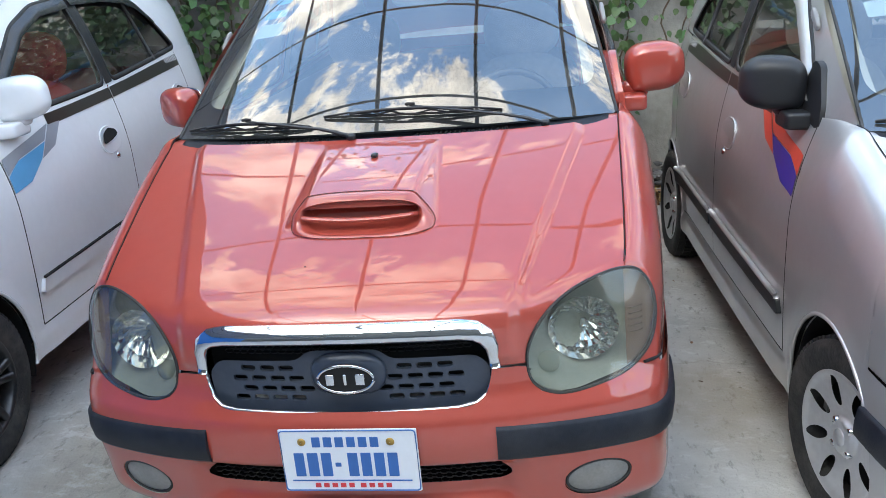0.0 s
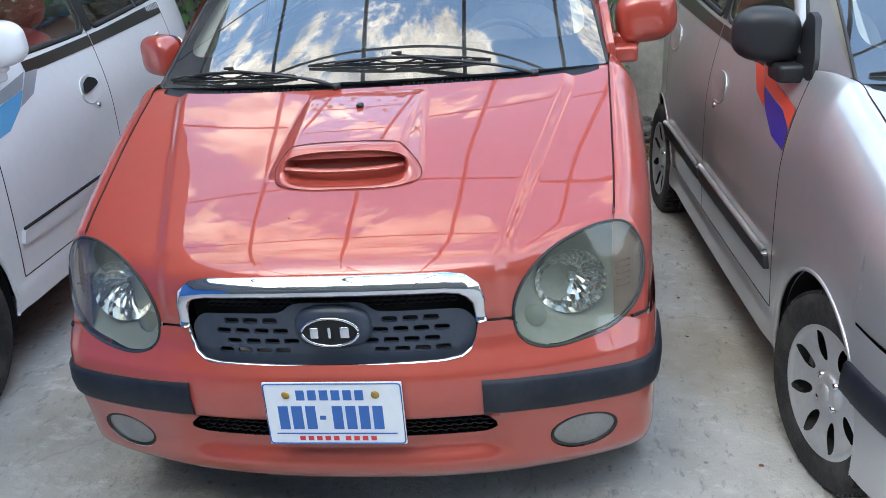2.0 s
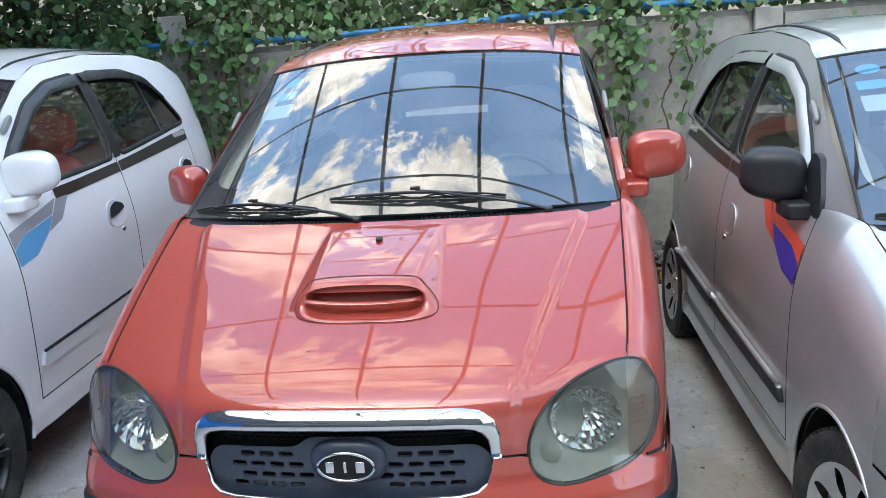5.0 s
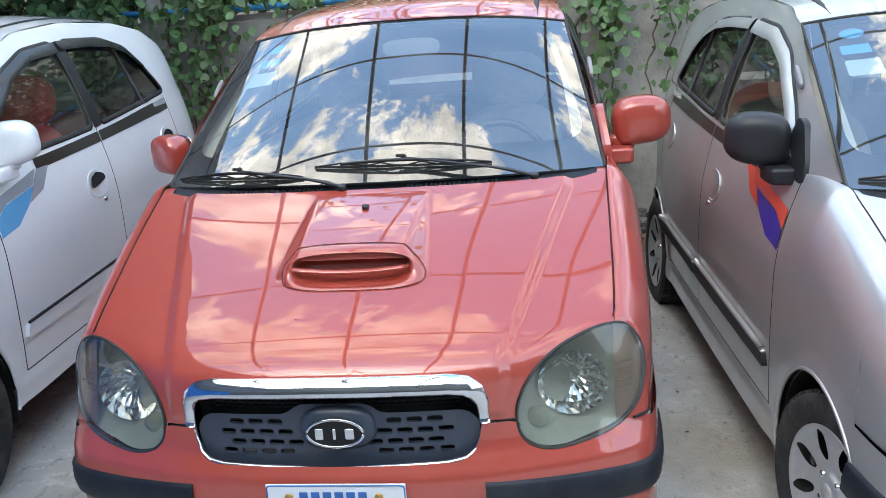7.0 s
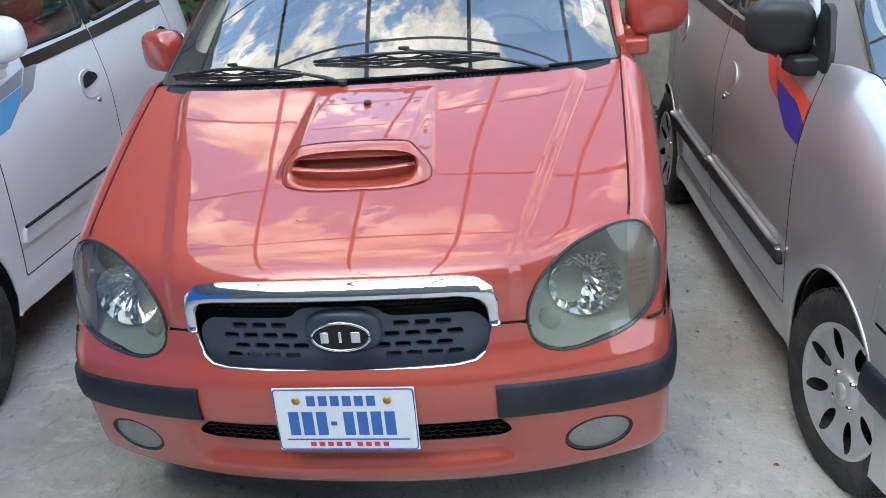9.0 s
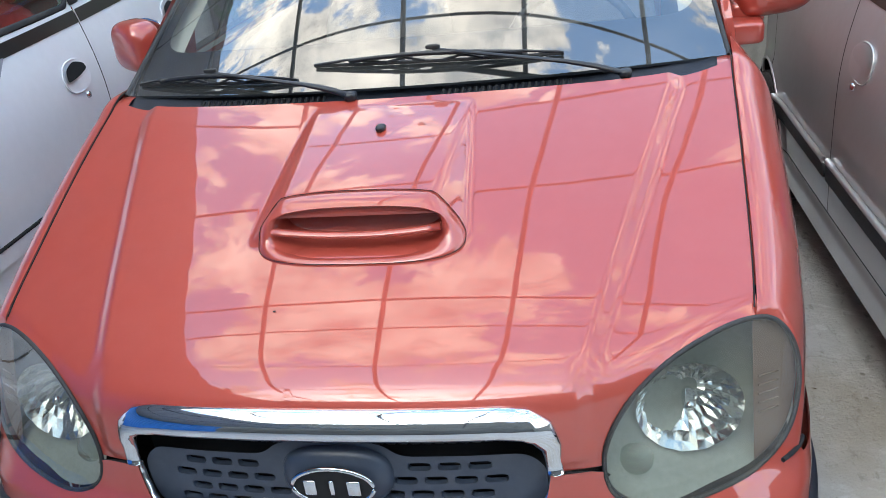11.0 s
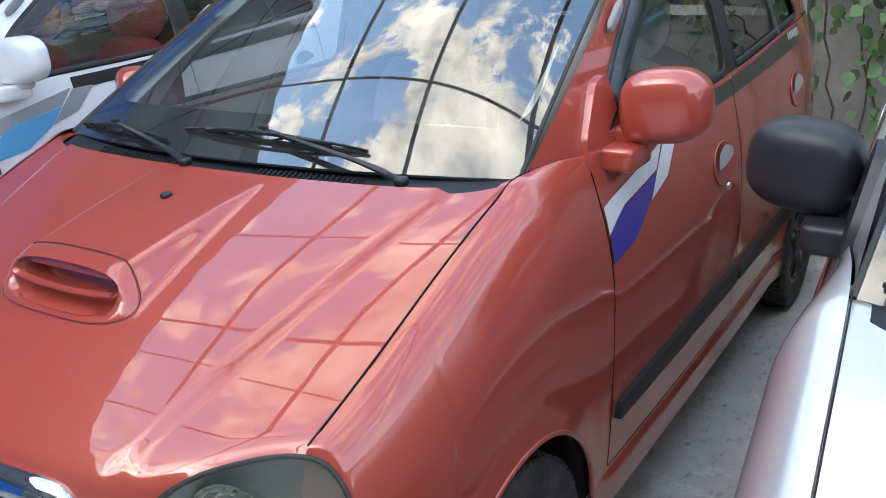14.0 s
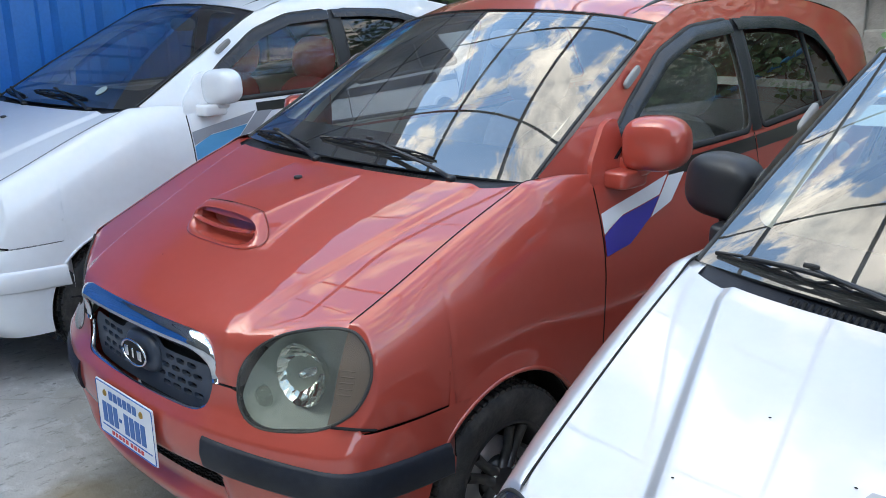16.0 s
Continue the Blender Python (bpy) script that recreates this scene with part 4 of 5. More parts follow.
    seam_top = np.array([(-0.80, 0.15), (0.80, 0.15), (0.80, 0.604), (0.745, 0.605), (0.721, 0.650), (0.665, 0.612), (0.59, 0.595), (0.515, 0.590), (0.460, 0.603), (0.434, 0.640), (0.434, 0.664), (0.36, 0.669), (-0.36, 0.669), (-0.434, 0.664), (-0.434, 0.640), (-0.460, 0.603), (-0.515, 0.590), (-0.59, 0.595), (-0.665, 0.612), (-0.721, 0.650), (-0.745, 0.605), (-0.80, 0.604)])
    holes = [INTAKE, GRILLE, FOG, FOG * (-1, 1)]
    b = grid(np.stack([X, Y - 0.004, Z], -1), Q, seam_top, holes, lambda x, z: (x, float(face_y(x, z)) - 0.004, z), reach=0.012, flip=True)
    ay, az = b[0][:, 1] - HUB_F, b[0][:, 2] - HUB_Z - 0.01
    far = np.maximum(np.hypot(ay, az), 1e-6)
    gone = far < ARCH
    faces = [q for q in b[1] if not gone[q].all()]
    b[0][gone, 1] += (ay * (ARCH / far - 1))[gone]
    b[0][gone, 2] += (az * (ARCH / far - 1))[gone]
    part("front_bumper", (b[0], faces), body, car)
    sg = sg[np.abs(plan_x(np.abs(sg))) < 0.60]
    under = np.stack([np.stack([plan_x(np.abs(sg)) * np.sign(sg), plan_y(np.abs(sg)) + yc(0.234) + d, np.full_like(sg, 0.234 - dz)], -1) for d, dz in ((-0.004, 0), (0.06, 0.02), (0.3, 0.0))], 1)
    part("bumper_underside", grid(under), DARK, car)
    for mir in (False, True):
        part("fog_recess", disc(FOG, lambda x, z: (x, float(face_y(x, z)) + 0.022 * (1 - ((x - 0.585) / 0.082)**2 - ((z - 0.352) / 0.053)**2), z), 5), body, car, mirror=mir)
    # near-black sheet behind the mesh puts the intake's shade into colour
    part("intake_shade_sheet", disc(INTAKE, lambda x, z: (x, float(face_y(x, z)) + 0.05, z), 4), DARK, car)
    bars = []
    for r in range(5):
        zz = 0.377 + 0.014 * r
        for k in range(-16, 17):
            x = (k + (0.5 if r % 2 else 0)) * 0.024
            if inside(np.array(x), np.array(zz), INTAKE):
                hexa = [(x + 0.011 * math.cos(q), float(face_y(x, zz)) + 0.004, zz + 0.0085 * math.sin(q)) for q in np.arange(6) * math.pi / 3]
                bars.append(tube(hexa, 0.0021, True, 4))
    part("intake_mesh", join(*bars), BLACK_PLASTIC, car, "black honeycomb intake mesh", kind="stuff")
    # hood: one skin from the seam over the nose to the windscreen
    us = np.linspace(-1, 1, 221)
    nf, nh = 18, 90
    P = np.zeros((len(us), nf + nh, 3))
    for i, u in enumerate(us):
        x = 0.672 * u
        za = 0.672
        zs = np.linspace(0.6, 0.9, 200)
        ys = face_y(x, zs)
        k = np.argmax(hood_h(x, ys) - zs < 0) or 120
        zj, yj = zs[k], ys[k]
        zf = np.linspace(za, zj, nf + 1)[:-1]
        P[i, :nf] = np.stack([np.full(nf, x), face_y(x, zf) - 0.010 * (1 - ramp((abs(x) - 0.394) / 0.024, 0.18)) * step(0.672, 0.70, zf), zf], -1)
        yr = float(hood_edge(u))
        yh = yj + (yr - yj) * np.linspace(0, 1, nh)
        xh = u * np.minimum(gap_x(yh) - 0.0045, 0.70)
        xh = x + (xh - x) * step(yj, yj + 0.05, yh)
        P[i, nf:] = np.stack([xh, yh, hood_h(xh, yh, lift=1.0 if scooped else 0.0)], -1)
    for _ in range(10):
        w = np.zeros(nf + nh)
        w[nf - 9:nf + 5] = 0.5
        P[:, 1:-1] += w[None, 1:-1, None] * ((P[:, :-2] + P[:, 2:]) / 2 - P[:, 1:-1])
    v, f = grid(P, np.stack([P[..., 0], P[..., 2] + 10 * (P[..., 1] > 0.42)], -1), None, [GRILLE, lamp, lamp * (-1, 1)] + scoop_hole, sn, reach=0.012, flip=True)
    part("hood", (v, f), body, car)
    for mir in (False, True):
        gap_line([on_face(0.002)(x, z) for x, z in ((0.352, 0.671), (0.37, 0.670), (0.40, 0.668), (0.425, 0.662), (0.438, 0.655))], "bumper_gap", car, 0.0018, mir)
        gap_line([(float(side_x(y, 0.606)) - 0.0005, y, 0.606) for y in np.linspace(0.26, 0.46, 16)], "fender_gap", car, 0.0008, mir)
        gap_line([(float(side_x(y, z)) + 0.001, y, z) for y, z in zip(np.linspace(0.165, 0.265, 8), np.linspace(0.634, 0.606, 8))], "fender_gap", car, 0.0042, mir)
    # cowl and windscreen
    uu = np.linspace(-1, 1, 81)
    cow = np.stack([np.stack([uu * (0.69 if k < 2 else 0.682), hood_edge(uu) - 0.007 + d, hood_h(uu * 0.69, hood_edge(uu), False) + dz], -1) for k, (d, dz) in enumerate(((0.0, -0.010), (0.012, -0.014), (0.045, -0.004), (0.09, 0.012)))], 1)
    part("cowl", grid(cow, flip=True), NAVY_PLASTIC, car, "grey plastic cowl with vent slots")
    # dark bars in place of open slots, the slots' shade in their colour
    slots = []
    for x0, x1 in ((-0.46, -0.16), (0.10, 0.38)):
        for x in np.arange(x0, x1, 0.014):
            u = abs(x) / 0.69
            yb = 0.016 + float(hood_edge(u))
            slots.append(tube([(x, yb + 0.012, float(hood_h(x, yb, False)) - 0.006), (x, yb + 0.034, float(hood_h(x, yb, False)) + 0.004)], 0.004, n=5))
    part("cowl_vent", join(*slots), DARK, car, kind="stuff")
    U, V = np.meshgrid(np.linspace(-1, 1, 61), np.linspace(0, 1, 31), indexing="ij")
    ws = part("windscreen", grid(screen(U, V)), GLASS, car, "curved laminated windscreen reflecting the sky")
    ws.visible_shadow = False
    # black printed border: below and at the sides, inside the glass
    inner = rounded([(-0.955, 0.24), (-0.90, 0.965), (0.90, 0.965), (0.955, 0.24), (0.90, 0.165), (-0.90, 0.165)], 0.10)
    U, V = np.meshgrid(np.linspace(-1, 1, 101), np.linspace(0, 1, 61), indexing="ij")
    part("glass_border", grid(screen(U, V) + (0, 0.004, -0.006), np.stack([U, V], -1), None, [refined(inner)], lambda u, v: screen(np.array(u), np.array(v)) + (0, 0.004, -0.006), reach=0.05, flip=True), FRIT, ws)
    edge = [screen(np.array(u), np.array(v)) for u, v in [(-1, v) for v in np.linspace(0, 1, 20)] + [(u, 1) for u in np.linspace(-1, 1, 24)[1:-1]] + [(1, v) for v in np.linspace(1, 0, 20)]]
    part("windscreen_seal", tube(edge, 0.0055, n=6), RUBBER, ws)
    # roof, tailgate
    U, Y = np.meshgrid(np.linspace(-1, 1, 61), np.linspace(1.64, 3.54, 64), indexing="ij")
    xe = glass_x(Y, ROOFLINE(Y))
    xe = xe + (0.594 - xe) * (1 - step(1.64, 1.80, Y))
    X = U * xe
    part("roof", grid(np.stack([X, Y - (0.075 * (1 - step(1.64, 2.3, Y)) - 0.10 * step(2.9, 3.5, Y)) * (1 - np.abs(U)**2.2), roof_z(X, Y)], -1), flip=True), body, car)
    tg = np.array([[(x, 3.54 + 0.02 * (1 - (x / 0.6)**2) + 0.03 * math.sin(t * 3.1), 1.12 - t * 0.85) for t in np.linspace(0, 1, 10)] for x in np.linspace(-0.615, 0.615, 20)])
    part("tailgate", grid(tg), body, car)
    part("antenna", tube([(0.0, 1.78, float(roof_z(0.0, 1.78))), (0.0, 1.80, float(roof_z(0.0, 1.80)) + 0.02)], 0.006, n=6), BLACK_PLASTIC, car)
    # interior
    part("cabin_floor", box(0, 2.1, 0.30, 1.44, 2.5, 0.04), GREY_TRIM, car, smooth=False)
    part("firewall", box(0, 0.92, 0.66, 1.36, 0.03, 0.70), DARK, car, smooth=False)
    dash = np.array([[(x, y + 0.0, z) for y, z in ((0.90, 1.03), (1.02, 1.06), (1.18, 1.055), (1.30, 1.02), (1.34, 0.95), (1.30, 0.70))] for x in np.linspace(-0.66, 0.66, 16)])
    dd = part("dashboard", grid(dash, flip=True), GREY_TRIM, car, "grey plastic dashboard")
    sw = [(0.34 + 0.175 * math.cos(q), 1.40 + 0.07 * math.sin(q), 1.00 + 0.16 * math.sin(q)) for q in np.arange(28) / 28 * 2 * math.pi]
    st = part("steering_wheel", tube(sw, 0.014, True, 8), BLACK_PLASTIC, car)
    part("steering_hub", join(blob(0.34, 1.39, 0.99, 0.06, 0.03, 0.05, 3), tube([(0.17, 1.40, 1.0), (0.51, 1.40, 1.0)], 0.014, n=6)), BLACK_PLASTIC, st)
    part("dash_hood", blob(0.34, 1.16, 1.06, 0.17, 0.12, 0.055, 2.6), GREY_TRIM, dd)
    for x in (-0.35, 0.35):
        seat(car, x, 1.78, seats)
    part("rear_bench", join(blob(0, 2.78, 0.52, 0.60, 0.25, 0.10, 4), moved(blob(0, 0, 0.27, 0.60, 0.09, 0.32, 4), pose(0, 3.02, 0.52, -16))), seats, car)
    for mir in (False, True):
        pil = np.array([[(glass_x(y, z) - 0.012 - d, y + 0.03, z - 0.012) for d in (0.02, 0.075)] for y, z in zip(np.linspace(0.98, 1.66, 12), PILLAR(np.linspace(0.98, 1.66, 12)))])
        part("pillar_trim", grid(pil), CREAM, car, "cream pillar trim", mirror=mir)
        part("door_trim", grid(np.array([[(side_x(y, z) - 0.06, y, z) for z in np.linspace(0.35, 1.08, 6)] for y in np.linspace(1.1, 3.0, 12)]), flip=True), CREAM, car, mirror=mir)
    part("headliner", grid(np.stack([X * 0.97, Y, roof_z(X, Y) - 0.035], -1)[:, :46]), CREAM, car)
    part("rear_view_mirror", blob(0.02, 1.60, 1.44, 0.11, 0.018, 0.035, 3), GREY_TRIM, car)
    # grille
    if chrome_front:
        grille(car, body)
    if scooped:
        scoop_parts(car, body)
    part("washer_nozzle", blob(0.005, 0.615, float(hood_h(0.005, 0.615, lift=1.0 if scooped else 0.0)) + 0.004, 0.010, 0.014, 0.007, 2.6, 14, 8), BLACK_PLASTIC, car)
    wiper(car, 0.47, 0.34, -0.19, 0.055, 0.075)
    wiper(car, -0.09, -0.22, -0.63, 0.03, 0.035)
    return car


def roof_z(x, y):
    zr = ROOFLINE(y)
    xe = glass_x(y, zr)
    xe = xe + (0.594 - xe) * (1 - step(1.64, 1.80, y))
    u = np.clip(np.abs(x) / xe, 0, 1)
    return zr + (0.050 + 0.012 * step(1.64, 2.2, y) - 0.03 * step(2.8, 3.5, y)) * (1 - u**2.6)


def scoop_parts(car, body):
    """A surround between a seam oval and the mouth, a short tunnel and a blade."""
    n = 72
    def mouth(a, grow=1.0):
        ca, sa = math.cos(a), math.sin(a)
        x = 0.012 + 0.154 * grow * math.copysign(abs(ca)**0.62, ca)
        q = (0.034 if sa > 0 else 0.040) * grow * math.copysign(abs(sa)**(0.55 if sa > 0 else 0.9), sa)
        return np.array((x, 0.338 + 0.45 * q, float(hood_h(0.012, 0.338)) - 0.12 * (x - 0.012)**2 + 0.028 + q))
    def seam(a):
        ca, sa = math.cos(a), math.sin(a)
        x = 0.016 + 0.188 * math.copysign(abs(ca)**0.68, ca)
        y = 0.348 + (0.052 if sa > 0 else 0.056) * math.copysign(abs(sa)**0.8, sa)
        return np.array((x, y, float(hood_h(x, y, lift=1.0)) + 0.003))
    aa = np.arange(n + 1) / n * 2 * np.pi
    rows = []
    for a in aa:
        o, m = seam(a), mouth(a, 1.05)
        row = [o + (0, 0, -0.004), o]
        for t in (0.2, 0.4, 0.6, 0.8, 0.95):
            p = o + (m - o) * t
            row.append(p + (0, -0.003 * math.sin(math.pi * t), 0.0035 * math.sin(math.pi * t)))
        row += [m, mouth(a, 1.0) + (0, 0.006, -0.001), mouth(a, 0.98) + (0, 0.035, 0.006), mouth(a, 0.96) + (0, 0.075, 0.012)]
        rows.append(row)
    sc = part("scoop_surround", grid(np.array(rows)), body, car, "painted surround of the hood air scoop")
    part("scoop_depth", disc([(math.cos(a), math.sin(a)) for a in aa[:-1]], lambda p, q: mouth(math.atan2(q, p), 0.96 * math.hypot(p, q)) + (0, 0.070, 0.011), 4), body, sc)
    part("scoop_blade", tube([(x, 0.336 + 0.16 * (x - 0.012)**2, float(hood_h(0.012, 0.338)) + 0.019 + 0.40 * (x - 0.012)**2) for x in np.linspace(-0.140, 0.164, 14)], 0.0085, n=10, flat=0.55, up=(0, -0.35, 1)), body, sc)
    part("scoop_outline", tube([seam(a) + (0, 0, 0.0002) for a in aa[:-1]], 0.0006, True, 5), DARK, sc)


def grille(car, body):
    # near-black disc behind mesh and panel: the opening's shaded depth as colour
    back = part("grille", disc(GRILLE, lambda x, z: (x, float(bow(abs(x))) + 0.105, z), 4), DARK, car, "dark plastic grille with slotted panel in a chrome surround")
    # upper mesh
    mesh = []
    for r in range(5):
        zz = 0.716 + 0.0115 * r
        for k in range(-16, 17):
            x = (k + (0.5 if r % 2 else 0)) * 0.0195
            if abs(x) < 0.30:
                hexa = [(x + 0.011 * math.cos(q), float(bow(abs(x))) + 0.088, zz + 0.0055 * math.sin(q)) for q in np.arange(6) * math.pi / 3]
                mesh.append(tube(hexa, 0.0016, True, 4))
    part("upper_mesh", join(*mesh), BLACK_PLASTIC, back, kind="stuff")
    panel = rounded([(-0.345, 0.668), (-0.315, 0.700), (-0.115, 0.702), (-0.085, 0.727), (0.085, 0.727), (0.115, 0.702), (0.315, 0.700), (0.345, 0.668), (0.338, 0.600), (0.31, 0.566), (-0.31, 0.566), (-0.338, 0.600)], 0.02)
    holes = []
    for r, zz in enumerate((0.682, 0.6555, 0.629, 0.605)):
        for k in range(-6, 7):
            x = (k + (0.5 if r % 2 else 0)) * 0.048
            e = ellipse(x, zz, 0.0185, 0.0076, 20, 4)
            if abs(x) < 0.088 and zz > 0.60 or abs(x) > 0.285 - 0.02 * (r == 3) or (r == 0 and abs(x) < 0.12):
                continue
            holes.append(e)
    X, Z = np.meshgrid(np.linspace(-0.35, 0.35, 224), np.linspace(0.562, 0.73, 66), indexing="ij")
    py = lambda x, z: bow(np.abs(x)) + 0.064 + 0.10 * (z - 0.60) * 0.3
    part("slotted_panel", grid(np.stack([X, py(X, Z), Z], -1), np.stack([X, Z], -1), refined(panel), holes, lambda x, z: (x, float(py(x, z)), z), reach=0.006, flip=True), GRILLE_PLASTIC, back)
    for e in holes:
        part("slot_rim", join(skirt([(x, float(py(x, z)), z) for x, z in e], (0, 0.012, 0))), GRILLE_PLASTIC, back)
    # chrome surround: a broad upper bar, a slim lower one
    up = refined(np.array([(-0.357, 0.680), (-0.353, 0.735), (-0.340, 0.765), (-0.318, 0.781), (-0.28, 0.787), (-0.15, 0.7895), (0, 0.790), (0.15, 0.7895), (0.28, 0.787), (0.318, 0.781), (0.340, 0.765), (0.353, 0.735), (0.357, 0.680)]), False, 0.02)
    rr = 0.013 + 0.012 * step(0.70, 0.785, up[:, 1])
    part("chrome_upper", tube([(x, float(bow(abs(x))) + 0.050 - 0.008 * float(step(0.7, 0.785, z)), z - 0.010) for x, z in up], rr, n=14, flat=0.55, up=(0, -0.80, 0.60)), CHROME, back, "bright chrome grille bar")
    low = refined(np.array([(-0.357, 0.664), (-0.352, 0.635), (-0.338, 0.605), (-0.312, 0.588), (-0.27, 0.582), (0, 0.577), (0.27, 0.582), (0.312, 0.588), (0.338, 0.605), (0.352, 0.635), (0.357, 0.664)]), False, 0.02)
    part("chrome_lower", tube([(x, float(face_y(x, z)) + 0.008, z) for x, z in low], 0.010, n=10, flat=0.8, up=(0, -1, 0)), CHROME, back, "bright chrome grille bar")
    # badge: an oval with three plain bars
    yb = 0.040
    part("badge_boss", blob(0.010, yb + 0.028, 0.668, 0.092, 0.026, 0.056, 2.6), GRILLE_PLASTIC, back)
    part("badge_field", disc(ellipse(0.010, 0.668, 0.066, 0.034), lambda x, z: (x, yb - 0.006, z), 3), DARK, back)
    part("badge_rim", tube([(x, yb - 0.006, z) for x, z in ellipse(0.010, 0.668, 0.067, 0.035, 48)], 0.0042, True, 8), CHROME, back)
    for x, wd in ((-0.027, 0.020), (0.009, 0.008), (0.045, 0.022)):
        part("badge_bar", box(x, yb - 0.008, 0.668, wd, 0.006, 0.028, 0.002), CHROME, back)


def on_screen(outline, off=0.004):
    return disc(outline, lambda u, v: screen(np.array(u), np.array(v)) + (0, -0.45 * off, 0.89 * off), 3, flip=True)


def decal(car, name, pts, mat, mirror, off=0.003, label="", radius=0.004):
    return part(name, disc(refined(rounded(pts, radius), True, 0.03), on_side(off), 4), mat, car, label, mirror=mirror)


# ---------------------------------------------------------------- ground, wall, container, overhead frame
rise = tab((-8, 0.062), (-1.4, 0.062), (-1.1, 0.045), (-0.8, 0.010), (0, 0.0), (0.8, -0.008), (1.1, -0.028), (1.27, -0.050), (2.67, -0.127), (3.1, -0.14), (8, -0.14))


gx = np.concatenate([[-300, -60, -20, -8], np.linspace(-6, 6, 121), [8, 20, 60, 300]])
gy = np.concatenate([[-300, -60, -20, -8], np.linspace(-6, 6, 121), [8, 20, 60, 300]])
X, Y = np.meshgrid(gx, gy, indexing="ij")
CONCRETE = material("worn_concrete", (0.52, 0.505, 0.475), 0.88, vary=0.14, scale=1.1, dirt=(0.25, 0.235, 0.205), dirt_amount=0.55, dirt_scale=1.3)


def concrete_wear(m):
    """Trowel scuffs, pits, pale worn patches, yellowish stains, darker patches and hairline cracks on the yard's
    concrete.
    """
    n, l = m.node_tree.nodes, m.node_tree.links
    b, co = n["Principled BSDF"], n["Texture Coordinate"]
    last = b.inputs["Base Color"].links[0].from_socket

    def noise(scale, detail, rough, stretch=(1, 1, 1), turn=0.0):
        mp, nz = n.new("ShaderNodeMapping"), n.new("ShaderNodeTexNoise")
        mp.inputs["Scale"].default_value, mp.inputs["Rotation"].default_value = stretch, (0, 0, turn)
        nz.inputs["Scale"].default_value, nz.inputs["Detail"].default_value, nz.inputs["Roughness"].default_value = scale, detail, rough
        l.new(co.outputs["Object"], mp.inputs["Vector"]), l.new(mp.outputs["Vector"], nz.inputs["Vector"])
        return nz.outputs["Fac"]

    def span(v, a, b_, hi):
        r = n.new("ShaderNodeMapRange")
        r.inputs["From Min"].default_value, r.inputs["From Max"].default_value, r.inputs["To Max"].default_value = a, b_, hi
        l.new(v, r.inputs["Value"])
        return r.outputs["Result"]

    def over(fac, colour):
        nonlocal last
        x = n.new("ShaderNodeMix")
        x.data_type = "RGBA"
        x.inputs["B"].default_value = (*colour, 1)
        l.new(fac, x.inputs["Factor"]), l.new(last, x.inputs["A"])
        last = x.outputs["Result"]

    scuff = noise(9.0, 8, 0.72, (1.0, 1.5, 1.0), 0.5)
    over(span(noise(0.9, 4, 0.6), 0.52, 0.68, 0.5), (0.37, 0.31, 0.22))
    over(span(scuff, 0.54, 0.64, 0.75), (0.62, 0.61, 0.585))
    over(span(noise(14.0, 6, 0.7, (2.2, 1.0, 1.0), -0.6), 0.56, 0.68, 0.65), (0.19, 0.18, 0.16))
    vo = n.new("ShaderNodeTexVoronoi")
    vo.inputs["Scale"].default_value = 16.0
    l.new(co.outputs["Object"], vo.inputs["Vector"])
    spots = n.new("ShaderNodeMath")
    spots.operation = "MULTIPLY"
    l.new(span(vo.outputs["Distance"], 0.16, 0.09, 1.0), spots.inputs[0]), l.new(span(noise(5.0, 2, 0.5), 0.55, 0.62, 0.7), spots.inputs[1])
    over(spots.outputs[0], (0.10, 0.09, 0.08))
    cr = n.new("ShaderNodeTexVoronoi")
    cr.feature = "DISTANCE_TO_EDGE"
    cr.inputs["Scale"].default_value = 0.55
    wob, wadd = n.new("ShaderNodeTexNoise"), n.new("ShaderNodeMix")
    wob.inputs["Scale"].default_value, wob.inputs["Detail"].default_value = 3.0, 6
    wadd.data_type, wadd.inputs["Factor"].default_value = "RGBA", 0.22
    l.new(co.outputs["Object"], wob.inputs["Vector"])
    l.new(co.outputs["Object"], wadd.inputs["A"]), l.new(wob.outputs["Color"], wadd.inputs["B"])
    l.new(wadd.outputs["Result"], cr.inputs["Vector"])
    over(span(cr.outputs["Distance"], 0.003, 0.001, 0.22), (0.16, 0.15, 0.13))
    # four soft-edged patches at fixed places, two brown and two darker
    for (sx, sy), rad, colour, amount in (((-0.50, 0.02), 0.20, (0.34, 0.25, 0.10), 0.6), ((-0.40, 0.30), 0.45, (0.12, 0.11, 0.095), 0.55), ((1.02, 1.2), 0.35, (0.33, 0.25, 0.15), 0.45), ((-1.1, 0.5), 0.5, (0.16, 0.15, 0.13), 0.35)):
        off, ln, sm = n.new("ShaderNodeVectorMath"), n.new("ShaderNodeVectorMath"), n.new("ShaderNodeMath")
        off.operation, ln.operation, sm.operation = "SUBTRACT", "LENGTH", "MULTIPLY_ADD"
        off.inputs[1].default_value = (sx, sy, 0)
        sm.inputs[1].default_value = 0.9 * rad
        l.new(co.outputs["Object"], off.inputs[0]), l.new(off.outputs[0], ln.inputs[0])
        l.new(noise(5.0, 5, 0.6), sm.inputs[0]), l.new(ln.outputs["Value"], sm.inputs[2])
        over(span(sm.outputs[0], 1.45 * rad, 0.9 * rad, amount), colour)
    l.new(last, b.inputs["Base Color"])
    h, hb = n.new("ShaderNodeMath"), n.new("ShaderNodeBump")
    h.operation = "ADD"
    l.new(scuff, h.inputs[0]), l.new(noise(60.0, 5, 0.65), h.inputs[1])
    hb.inputs["Strength"].default_value, hb.inputs["Distance"].default_value = 0.55, 0.012
